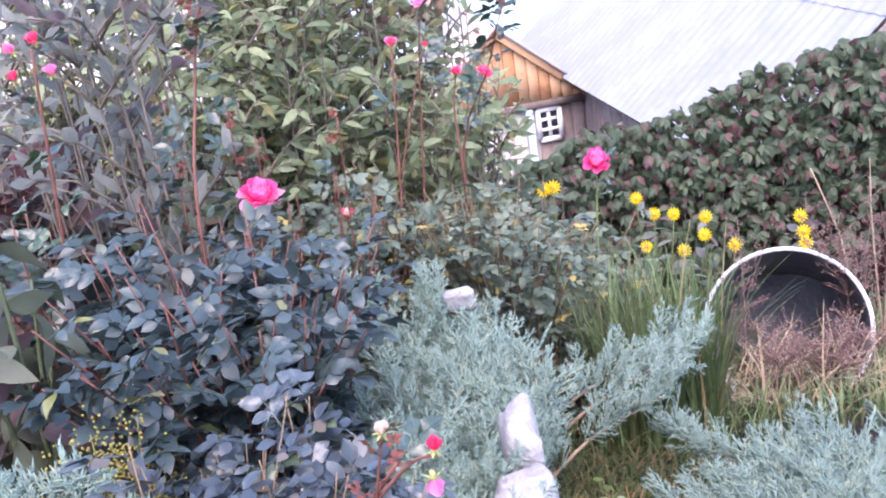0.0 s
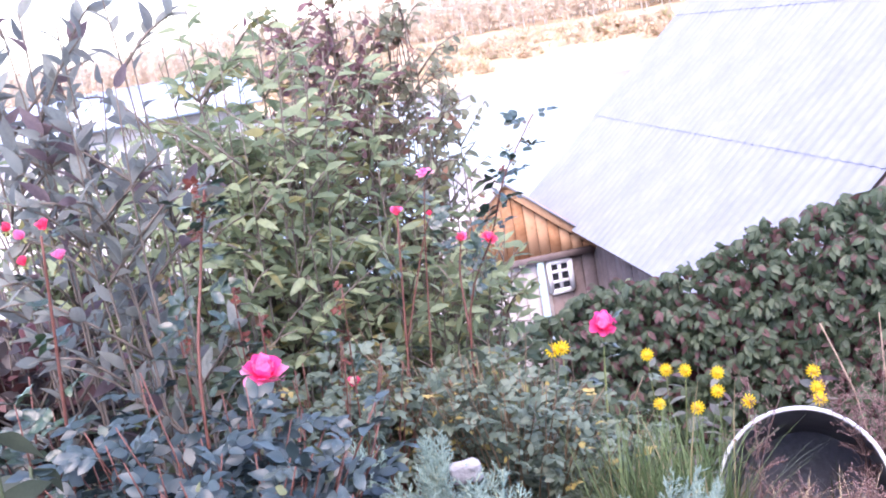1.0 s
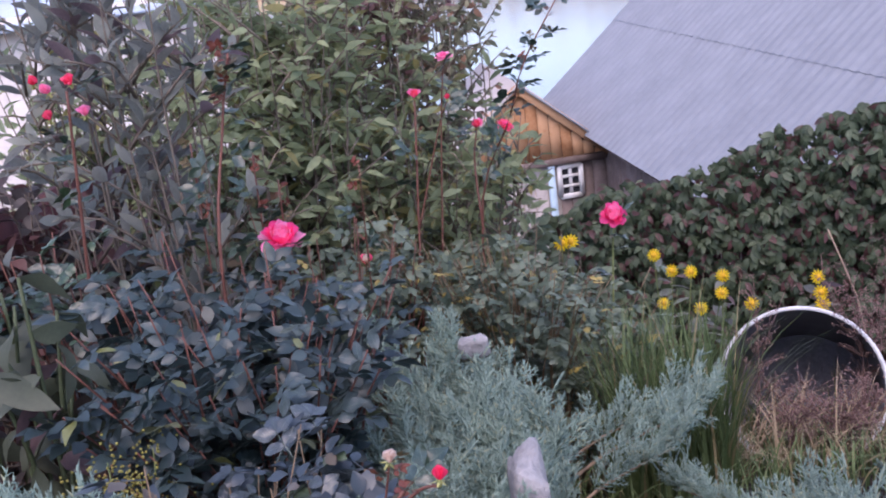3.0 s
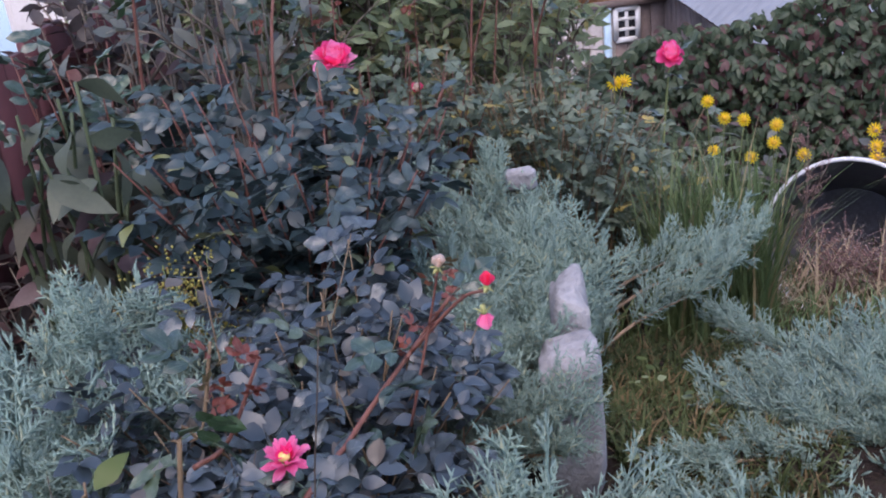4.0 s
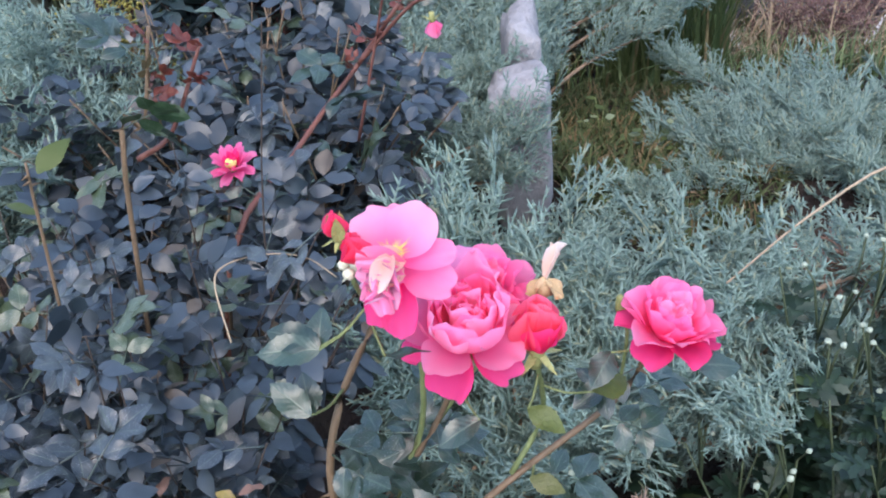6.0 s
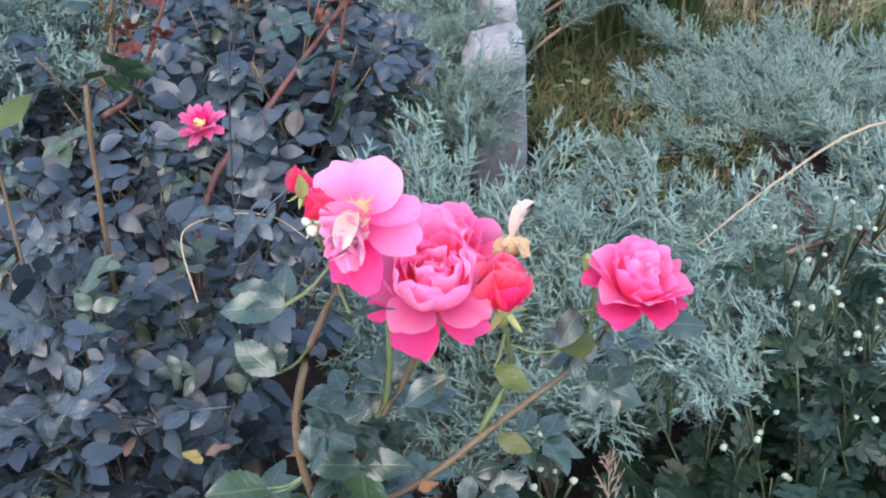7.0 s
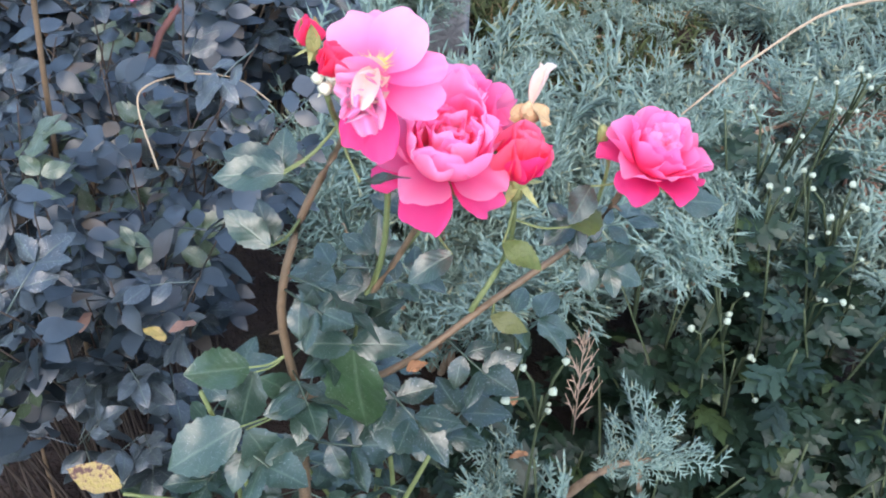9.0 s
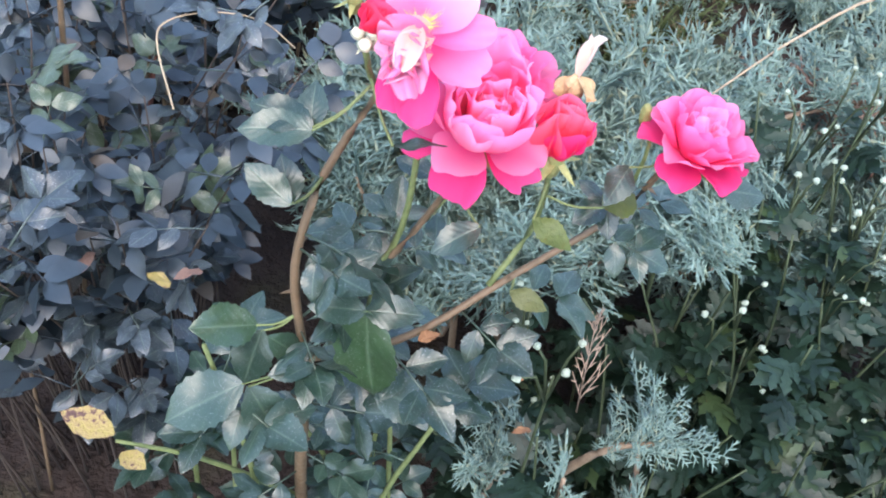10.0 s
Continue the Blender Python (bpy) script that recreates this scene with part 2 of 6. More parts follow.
PALE_SEPAL = varied("pale_sepal", [(0, (0.26, 0.27, 0.15)), (1, (0.56, 0.54, 0.42))], 160, 0.6)
HIP = varied("withered_hip", [(0, (0.20, 0.12, 0.05)), (1, (0.42, 0.30, 0.17))], 60, 0.6)
STONE = varied("white_limestone", [(0, (0.09, 0.086, 0.092)), (0.35, (0.17, 0.166, 0.174)), (1, (0.29, 0.286, 0.295))], 12, 0.9, 0.2, 0.8, 0.008)
SLATE = varied("grey_corrugated_sheet", [(0, (0.140, 0.149, 0.170)), (0.5, (0.176, 0.186, 0.210)), (1, (0.212, 0.223, 0.248))], 2.2, 0.75, 0.25, 0.3, 0.003, per="object", own=0.05)
TURQ = varied("pale_turquoise_paint", [(0, (0.30, 0.50, 0.52)), (1, (0.50, 0.70, 0.70))], 4, 0.6)
BLUE_TRIM = varied("pale_blue_paint", [(0, (0.20, 0.32, 0.42)), (1, (0.34, 0.46, 0.55))], 9, 0.7)
WOOD_ORANGE = varied("weathered_orange_planks", [(0, (0.20, 0.085, 0.035)), (0.5, (0.36, 0.17, 0.080)), (1, (0.46, 0.26, 0.145))], 5, 0.85, 0.2, 0.5, 0.004, per="object", own=0.25)
WOOD_DARK = varied("dark_old_planks", [(0, (0.085, 0.065, 0.062)), (1, (0.20, 0.155, 0.145))], 6, 0.9, 0.2, 0.6, 0.004, per="object", own=0.2)
WOOD_GREY = varied("grey_old_planks", [(0, (0.16, 0.145, 0.14)), (1, (0.36, 0.33, 0.32))], 6, 0.9, 0.2, 0.6, 0.004, per="object", own=0.25)
MAROON = varied("maroon_painted_boards", [(0, (0.036, 0.013, 0.017)), (1, (0.080, 0.028, 0.034))], 5, 0.7, 0.3, 0.4, 0.003, per="object", own=0.2)
WHITE_PAINT = varied("white_window_paint", [(0, (0.42, 0.42, 0.43)), (1, (0.62, 0.62, 0.62))], 12, 0.6)
BARREL_OUT = varied("galvanised_barrel_metal", [(0, (0.16, 0.17, 0.20)), (1, (0.32, 0.33, 0.36))], 8, 0.55, 0.4, 0.3, 0.002)
BARREL_RIM = varied("worn_white_rim", [(0, (0.16, 0.16, 0.18)), (0.35, (0.38, 0.39, 0.42)), (1, (0.56, 0.57, 0.60))], 26, 0.6)
# darker than the outer metal: the shade of the hollow is in the colour
BARREL_IN = varied("shaded_barrel_inside", [(0, (0.07, 0.07, 0.085)), (1, (0.20, 0.20, 0.24))], 7, 0.5)
PLASTER = varied("pale_plaster", [(0, (0.42, 0.38, 0.36)), (1, (0.58, 0.54, 0.52))], 3, 0.9)
BLUE_ROOF = varied("pale_blue_sheet_roof", [(0, (0.26, 0.32, 0.42)), (1, (0.38, 0.45, 0.54))], 2, 0.8, 0.2)
# far wood and thicket: distance haze is mixed into these pale colours
FAR_TRUNK = varied("hazy_birch_trunk", [(0, (0.62, 0.57, 0.54)), (1, (0.86, 0.82, 0.80))], 1.0, 0.9)
FAR_LEAF = foliage("hazy_autumn_woodland", (0.58, 0.49, 0.40), (0.76, 0.66, 0.54), (0.58, 0.54, 0.40), 0.9, 0.1, "island", 0.12, 0.5, 0.15)
FAR_BUSH = foliage("hazy_autumn_thicket", (0.46, 0.35, 0.25), (0.66, 0.52, 0.36), (0.46, 0.43, 0.24), 0.9, 0.1, "island", 0.15, 0.45, 0.2)

glass_m, gn, gl, gp = material("dark_glass", 0.08, 0.5)
gp.inputs["Base Color"].default_value = (0.02, 0.022, 0.028, 1)
GLASS = glass_m

WATER, wn2, wl2, wp2 = material("lake_water", 0.16, 0.8)
wp2.inputs["Base Color"].default_value = (0.10, 0.12, 0.14, 1)
wx = noise_node(wn2, wl2, 1.2, 4.0)
bumped(wn2, wl2, wp2, wx.outputs["Fac"], 0.10, 0.05)


def ground_material():
    """Soil and leaf litter by the garden, rough meadow down the slope, yellow sedge on the far bank."""
    m, n, l, p = material("ground_cover", 0.95, 0.15)
    a, b, c = noise_node(n, l, 7.0, 6.0), noise_node(n, l, 60.0, 4.0), noise_node(n, l, 0.035, 5.0)
    soil = ramp(n, [(0.3, (0.013, 0.009, 0.008)), (0.55, (0.030, 0.021, 0.017)), (0.8, (0.045, 0.045, 0.024))])
    l.new(a.outputs["Fac"], soil.inputs["Fac"])
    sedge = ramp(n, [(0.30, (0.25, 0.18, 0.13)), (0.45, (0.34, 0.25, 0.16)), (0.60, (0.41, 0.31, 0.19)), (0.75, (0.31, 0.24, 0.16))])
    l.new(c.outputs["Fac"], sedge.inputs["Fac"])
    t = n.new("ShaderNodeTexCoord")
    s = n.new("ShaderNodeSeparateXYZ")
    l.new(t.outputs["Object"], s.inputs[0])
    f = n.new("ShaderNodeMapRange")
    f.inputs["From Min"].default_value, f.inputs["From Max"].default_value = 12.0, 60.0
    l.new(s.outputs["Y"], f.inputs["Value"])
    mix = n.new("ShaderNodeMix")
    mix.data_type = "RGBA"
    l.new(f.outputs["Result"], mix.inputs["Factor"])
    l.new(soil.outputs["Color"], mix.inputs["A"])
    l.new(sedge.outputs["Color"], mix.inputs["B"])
    l.new(mix.outputs["Result"], p.inputs["Base Color"])
    bumped(n, l, p, b.outputs["Fac"], 0.8, 0.02)
    return m


GROUND = ground_material()


# ---- mesh tools ----
rng = np.random.default_rng(7)


def mesh_of(name, pieces, mats, smooth=True):
    """One mesh from pieces of (points, faces, slot); faces are arrays of three or four corners."""
    vs, loops, starts, slots, at, count = [], [], [], [], 0, 0
    for V, F, slot in pieces:
        V = np.asarray(V, float).reshape(-1, 3)
        for f in (F if isinstance(F, (list, tuple)) else [F]):
            f = np.asarray(f, int)
            if not len(f):
                continue
            loops.append((f + at).ravel())
            starts.append(count + np.arange(len(f)) * f.shape[1])
            slots.append(np.full(len(f), slot))
            count += f.size
        vs.append(V)
        at += len(V)
    V = np.concatenate(vs)
    me = bpy.data.meshes.new(name)
    me.vertices.add(len(V))
    me.vertices.foreach_set("co", V.astype(np.float32).ravel())
    L = np.concatenate(loops)
    me.loops.add(len(L))
    me.loops.foreach_set("vertex_index", L.astype(np.int32))
    S = np.concatenate(starts)
    me.polygons.add(len(S))
    me.polygons.foreach_set("loop_start", S.astype(np.int32))
    me.polygons.foreach_set("material_index", np.concatenate(slots).astype(np.int32))
    if smooth:
        me.polygons.foreach_set("use_smooth", np.ones(len(S), bool))
    for m in (mats if isinstance(mats, (list, tuple)) else [mats]):
        me.materials.append(m)
    me.update(calc_edges=True)
    me.validate()
    return me


def thing(name, base, label, category, group="", kind=""):
    ob = new(name)
    ob.location = base
    ob.empty_display_size = 0.05
    return tagged(ob, label, category, group, kind)


def origin(parent):
    ob, v = parent, Vector((0, 0, 0))
    while ob:
        v += ob.location
        ob = ob.parent
    return np.array(v)


def part(name, pieces, mats, parent=None, label="", kind="", smooth=True):
    """A mesh under a thing; its points are given in the world."""
    o = origin(parent) if parent else np.zeros(3)
    ob = new(name, mesh_of(name, [(np.asarray(V, float).reshape(-1, 3) - o, F, s) for V, F, s in pieces], mats, smooth))
    if parent:
        ob.parent = parent
    return tagged(ob, label, "", "", kind)


def placed(name, me, m, parent, label=""):
    """An object on a shared mesh, at the world pose m, under a thing."""
    ob = new(name, me)
    ob.parent = parent
    ob.matrix_basis = Matrix.Translation(-Vector(origin(parent))) @ m
    return tagged(ob, label)


def scatter(tmpl, mats):
    """Many copies of a template as one piece of geometry."""
    V, Fs = tmpl
    mats = np.asarray(mats, float)
    W = np.einsum("nij,vj->nvi", mats[:, :3, :3], V) + mats[:, None, :3, 3]
    off = (np.arange(len(mats)) * len(V))[:, None, None]
    return W.reshape(-1, 3), [(f[None] + off).reshape(-1, f.shape[1]) for f in Fs]


def norm(v):
    v = np.asarray(v, float)
    return v / np.maximum(np.linalg.norm(v, axis=-1, keepdims=True), 1e-9)


def frames(pos, along, up, size):
    """Poses whose y runs along and whose z leans to up."""
    y = norm(along)
    x = norm(np.cross(y, up))
    z = np.cross(x, y)
    M = np.zeros((len(pos), 4, 4))
    s = np.broadcast_to(np.asarray(size, float), (len(pos),))[:, None]
    M[:, :3, 0], M[:, :3, 1], M[:, :3, 2], M[:, :3, 3], M[:, 3, 3] = x * s, y * s, z * s, pos, 1
    return M


def tube(pts, r0, r1, sides=6):
    """A tapered round stem along points."""
    pts = np.asarray(pts, float)
    n = len(pts)
    tan = norm(np.gradient(pts, axis=0))
    ref = np.where(np.abs(tan[:, 2:3]) > 0.9, [[1.0, 0, 0]], [[0, 0, 1.0]])
    a = norm(np.cross(tan, ref))
    b = np.cross(tan, a)
    ang = np.linspace(0, 2 * np.pi, sides, endpoint=False)
    r = np.linspace(r0, r1, n)[:, None, None]
    V = pts[:, None] + r * (np.cos(ang)[None, :, None] * a[:, None] + np.sin(ang)[None, :, None] * b[:, None])
    i, j = np.meshgrid(np.arange(n - 1), np.arange(sides), indexing="ij")
    k = (j + 1) % sides
    F = np.stack([i * sides + j, i * sides + k, (i + 1) * sides + k, (i + 1) * sides + j], -1).reshape(-1, 4)
    ends = [np.arange(sides)[::-1], (n - 1) * sides + np.arange(sides)]
    caps = np.array([[e[0], e[q], e[q + 1]] for e in ends for q in range(1, sides - 1)])
    return V.reshape(-1, 3), [F, caps]


def merged(list_of):
    """Several (points, faces) as one."""
    V, quads, tris, at = [], [], [], 0
    for v, fs in list_of:
        for f in fs:
            (quads if f.shape[1] == 4 else tris).append(f + at)
        V.append(v)
        at += len(v)
    out = []
    if quads:
        out.append(np.concatenate(quads))
    if tris:
        out.append(np.concatenate(tris))
    return np.concatenate(V), out


def spline(points, n=12):
    """A smooth line through a few points."""
    p = np.asarray(points, float)
    k = np.concatenate([[2 * p[0] - p[1]], p, [2 * p[-1] - p[-2]]])
    out = []
    for u in np.linspace(0, len(p) - 1, n):
        i = min(int(u), len(p) - 2)
        t = u - i
        a, b, c, d = k[i:i + 4]
        out.append(0.5 * (2 * b + (c - a) * t + (2 * a - 5 * b + 4 * c - d) * t**2 + (3 * b - a - 3 * c + d) * t**3))
    return np.array(out)


def beam(a, b, width, thick, up=(0, 0, 1)):
    """A board from a to b with slightly eased edges."""
    a, b = np.asarray(a, float), np.asarray(b, float)
    y = norm(b - a)
    x = norm(np.cross(y, np.asarray(up, float)))
    z = np.cross(x, y)
    e = min(width, thick) * 0.15
    prof = [(-width / 2 + e, -thick / 2), (width / 2 - e, -thick / 2), (width / 2, -thick / 2 + e), (width / 2, thick / 2 - e),
            (width / 2 - e, thick / 2), (-width / 2 + e, thick / 2), (-width / 2, thick / 2 - e), (-width / 2, -thick / 2 + e)]
    V = np.array([p + u * x + v * z for p in (a, b) for u, v in prof])
    F = np.array([(i, (i + 1) % 8, 8 + (i + 1) % 8, 8 + i) for i in range(8)])
    caps = np.array([(0, k, k + 1) for k in range(1, 7)][::1] + [(8, 8 + k + 1, 8 + k) for k in range(1, 7)])
    return V, [F, caps[:, ::-1]]


def rock(size, seed, squash=(1, 1, 1)):
    bm = bmesh.new()
    bmesh.ops.create_icosphere(bm, subdivisions=3, radius=1.0)
    for v in bm.verts:
        v.co = Vector([math.copysign(abs(c) ** 0.42, c) for c in v.co])
        v.co *= 1 + 0.16 * noise.noise(v.co * 1.5 + Vector((seed, 0, 0))) + 0.08 * noise.noise(v.co * 6 + Vector((0, seed, 0)))
    V = np.array([v.co for v in bm.verts]) * size * np.array(squash)
    F = np.array([[v.index for v in f.verts] for f in bm.faces])
    bm.free()
    return V, [F]


def blob(seed, sub=1):
    bm = bmesh.new()
    bmesh.ops.create_icosphere(bm, subdivisions=sub, radius=1.0)
    for v in bm.verts:
        v.co *= 1 + 0.45 * noise.noise(v.co * 2.1 + Vector((seed, seed, 0)))
    V = np.array([v.co for v in bm.verts])
    F = np.array([[v.index for v in f.verts] for f in bm.faces])
    bm.free()
    return V, [F]


# ---- leaf and twig templates: length 1 along y, face to z ----
def leaf(width=0.5, segs=4, fold=0.25, curl=0.2, peak=0.45, teeth=0.0, wave=0.0):
    t = np.linspace(0, 1, segs + 1)
    w = np.where(t < peak, np.sin(np.clip(t / peak, 0, 1) * np.pi / 2) ** 0.8, np.cos(np.clip((t - peak) / (1 - peak), 0, 0.999) * np.pi / 2) ** 0.9) * width / 2
    w = np.maximum(np.nan_to_num(w), 0.008)
    if teeth:
        w[1:-1] *= 1 + teeth * (np.arange(1, segs) % 2 * 2 - 1)
    z = -curl * t**2
    wob = wave * np.sin(t * 9)
    V = np.stack([np.stack([-w, t - 0.02, z + fold * w + wob * w], -1), np.stack([0 * t, t, z], -1), np.stack([w, t - 0.02, z + fold * w - wob * w], -1)], 1)
    F = []
    for i in range(segs):
        a, b = 3 * i, 3 * i + 3
        F += [(a, a + 1, b + 1, b), (a + 1, a + 2, b + 2, b + 1)]
    return V.reshape(-1, 3), [np.array(F)]


def broad_leaf(width, segs, fold, curl, teeth, wave, cup=0.25):
    """A leaflet with a folded midrib, rounded halves and a toothed margin."""
    t = np.linspace(0, 1, segs + 1)
    w = np.maximum(np.where(t < 0.45, np.sin(np.clip(t / 0.45, 0, 1) * np.pi / 2) ** 0.75, np.cos(np.clip((t - 0.45) / 0.55, 0, 0.999) * np.pi / 2) ** 0.8) * width / 2, 0.008)
    edge = w.copy()
    edge[1:-1] *= 1 + teeth * (np.arange(1, segs) % 2 * 2 - 1)
    z = -curl * t**2
    V = []
    for u in (-1, -0.55, 0, 0.55, 1):
        x = (edge if abs(u) == 1 else w) * u
        lift = fold * np.abs(x) - cup * x * x / np.maximum(width, 0.1) * 2 + wave * np.sin(t * 8 + u * 2) * np.abs(x)
        V.append(np.stack([x, t - 0.03 * abs(u), z + lift], -1))
    V = np.stack(V, 1).reshape(-1, 3)
    F = [(5 * i + k, 5 * i + k + 1, 5 * i + k + 6, 5 * i + k + 5) for i in range(segs) for k in range(4)]
    return V, [np.array(F)]


def turned(tmpl, pos, angle, size, tilt=0.0, roll=0.0):
    m = np.array(Matrix.Translation(pos) @ Euler((tilt, roll, angle)).to_matrix().to_4x4() @ Matrix.Scale(size, 4))
    V, Fs = tmpl
    return V @ m[:3, :3].T + m[:3, 3], Fs


LEAF_SEGS = 16


def rose_leaf(hi=False, seed=0):
    """Five toothed leaflets on a thin rachis."""
    r = random.Random(seed)

    def one():
        w, f, c = 0.60 + r.uniform(-0.06, 0.08), 0.18 + r.uniform(-0.16, 0.26), 0.14 + r.uniform(-0.14, 0.24)
        return broad_leaf(w, LEAF_SEGS, f, c, 0.05, 0.16, r.uniform(0.0, 0.35)) if hi else leaf(w, 6, f, c, 0.45, 0.02, 0.1)

    bits = [turned(one(), (0, 0.55, -0.03), r.uniform(-0.2, 0.2), 0.46, r.uniform(-0.25, 0.1))]
    for y, s in ((0.30, 0.36), (0.55, 0.42)):
        for side in (-1, 1):
            bits.append(turned(one(), (0.02 * side, y, 0), -side * (1.05 + r.uniform(-0.25, 0.25)), s * r.uniform(0.85, 1.1), r.uniform(-0.3, 0.2), side * r.uniform(-0.4, 0.4)))
    bits.append(tube([(0, 0, 0), (0, 0.3, 0.01), (0, 0.6, -0.02)], 0.012, 0.007, 4))
    return merged(bits)


def lobed_leaf(seed=0):
    """A lobed chrysanthemum leaf: a body with two pairs of lobes."""
    r = random.Random(seed)
    bits = [turned(leaf(0.32, 9, 0.15, 0.2, 0.6, 0.22), (0, 0, 0), 0, 1.0)]
    for y, s, a in ((0.18, 0.30, 1.15), (0.34, 0.46, 0.95), (0.58, 0.36, 0.72)):
        for side in (-1, 1):
            bits.append(turned(leaf(0.42, 7, 0.15, 0.15, 0.62, 0.22), (0, y, 0.004), -side * (a + r.uniform(-0.12, 0.12)), s, r.uniform(-0.2, 0.1)))
    return merged(bits)


def cone(a, b, r):
    a, b = np.asarray(a, float), np.asarray(b, float)
    y = norm(b - a)
    x = norm(np.cross(y, (0.13, 0.21, 0.97)))
    z = np.cross(x, y)
    return np.array([a + r * x, a + r * (-0.5 * x + 0.87 * z), a + r * (-0.5 * x - 0.87 * z), b]), [np.array([(0, 1, 3), (1, 2, 3), (2, 0, 3)])]


def twiglet(a, b, r):
    a, b = np.asarray(a, float), np.asarray(b, float)
    y = norm(b - a)
    x = norm(np.cross(y, (0.13, 0.21, 0.97)))
    z = np.cross(x, y)
    ring = [x, -0.5 * x + 0.87 * z, -0.5 * x - 0.87 * z]
    return np.array([a + r * q for q in ring] + [b + 0.62 * r * q for q in ring]), [np.array([(0, 1, 4, 3), (1, 2, 5, 4), (2, 0, 3, 5)]), np.array([(3, 4, 5)])]


def juniper_spray(seed, pairs=9, sub=5, lean=(26, 44), fork=0.56):
    """A feathery juniper tip: thin side shoots at wide angles, set with short scale-leaved twiglets."""
    r = random.Random(seed)
    bend = r.uniform(-0.10, 0.10)
    axis = lambda y: np.array([bend * y * y, y, 0.10 * y * y])
    bits = [tube([axis(0), axis(0.5), axis(0.95)], 0.012, 0.006, 3), cone(axis(0.9), axis(1.05), 0.008)]
    for k in range(pairs):
        for side in (-1, 1):
            y = 0.10 + 0.82 * (k + r.uniform(0, 0.9)) / pairs
            ln = (0.44 - 0.30 * y) * r.uniform(0.6, 1.25)
            ang = radians(r.uniform(*lean))
            spin = r.uniform(-0.7, 0.7)
            d = np.array([side * math.sin(ang) * math.cos(spin), math.cos(ang), math.sin(ang) * math.sin(spin)])
            a = axis(y)
            bits.append(twiglet(a, a + d * ln, 0.0088))
            n = max(2, round(sub * ln / 0.30))
            for q in range(n):
                f = 0.22 + 0.72 * q / n
                s2 = -1 if q % 2 else 1
                e = norm(d * 0.9 + s2 * fork * norm(np.cross(d, (r.uniform(-0.5, 0.5), 0, 1))))
                b = a + d * ln * f
                bits.append(cone(b, b + e * (0.06 + 0.20 * ln * (1 - 0.4 * f)) * r.uniform(0.8, 1.3), 0.0155))
    return merged(bits)


# ---- growth: shoots, and leaves along them ----
def G(x, y):
    """The height of the ground."""
    y = np.asarray(y, float)
    near = np.interp(y, [-8, 1.0, 1.5, 2.3, 3.3, 5.5, 9, 14, 40, 62, 110], [0.40, 0.40, 0.33, 0.02, -0.45, -1.35, -2.75, -4.1, -10.5, -12.8, -13.4])
    d = y + 0.65 * np.asarray(x, float) - 205
    far = np.interp(d, [-90, -6, 6, 60, 180, 900], [-13.4, -12.4, -11.7, -8.6, -4.0, -2.0])
    return np.where(y < 105, near, far)


def shoots(centre, radii, top, n, base=None, lift=0.15, jitter=0.06, gen=None):
    """Arching stems from round a base to tips spread over an ellipse, top(x, y) high."""
    gen = gen or rng
    out = []
    for _ in range(n):
        a, q = gen.uniform(0, 2 * np.pi), math.sqrt(gen.uniform(0, 1))
        x, y = centre[0] + radii[0] * q * math.cos(a), centre[1] + radii[1] * q * math.sin(a)
        tip = np.array([x, y, top(x, y) + gen.normal(0, jitter)])
        bx, by = (base if base else centre)[:2]
        f = gen.uniform(0.25, 0.6)
        x0, y0 = bx + (x - bx) * f + gen.normal(0, 0.03), by + (y - by) * f + gen.normal(0, 0.03)
        z0 = float(G(x0, y0)) - 0.01
        mid = np.array([x0 + (x - x0) * 0.35, y0 + (y - y0) * 0.35, z0 + (tip[2] - z0) * 0.62])
        out.append(spline([(x0, y0, z0), mid, tip + (0, 0, -lift * 0.1)], 8))
    return out


def along(lines, per, low=0.3, spread=0.7, up=0.5, size=(0.8, 1.2), gen=None, droop=0.0):
    """Leaf poses along stems: pointing away from the stem, faces to the sky."""
    gen = gen or rng
    P, D, U, S = [], [], [], []
    for ln in lines:
        for k in range(per):
            t = low + (1 - low) * (k + gen.uniform(0, 1)) / per
            f = t * (len(ln) - 1)
            i = min(int(f), len(ln) - 2)
            p = ln[i] + (ln[i + 1] - ln[i]) * (f - i)
            tan = norm(ln[i + 1] - ln[i])
            a = gen.uniform(0, 2 * np.pi)
            side = np.array([math.cos(a), math.sin(a), 0])
            D.append(side * spread + tan * (1 - spread) + (0, 0, gen.normal(0, 0.25) - droop))
            U.append(np.array([0, 0, up]) + gen.normal(0, 0.35, 3) - side * 0.25)
            P.append(p)
            S.append(gen.uniform(*size))
    P, D, U, S = map(np.array, (P, D, U, S))
    return frames(P, D, U, S)


def as_matrix(m):
    return Matrix([list(r) for r in m])


def leaf_objects(name, meshes, mats, parent):
    for k, m in enumerate(mats):
        placed(name, meshes[k % len(meshes)], as_matrix(m), parent)


def noise2(x, y, s=3.0, k=0.0):
    return noise.noise(Vector((x * s, y * s, k)))


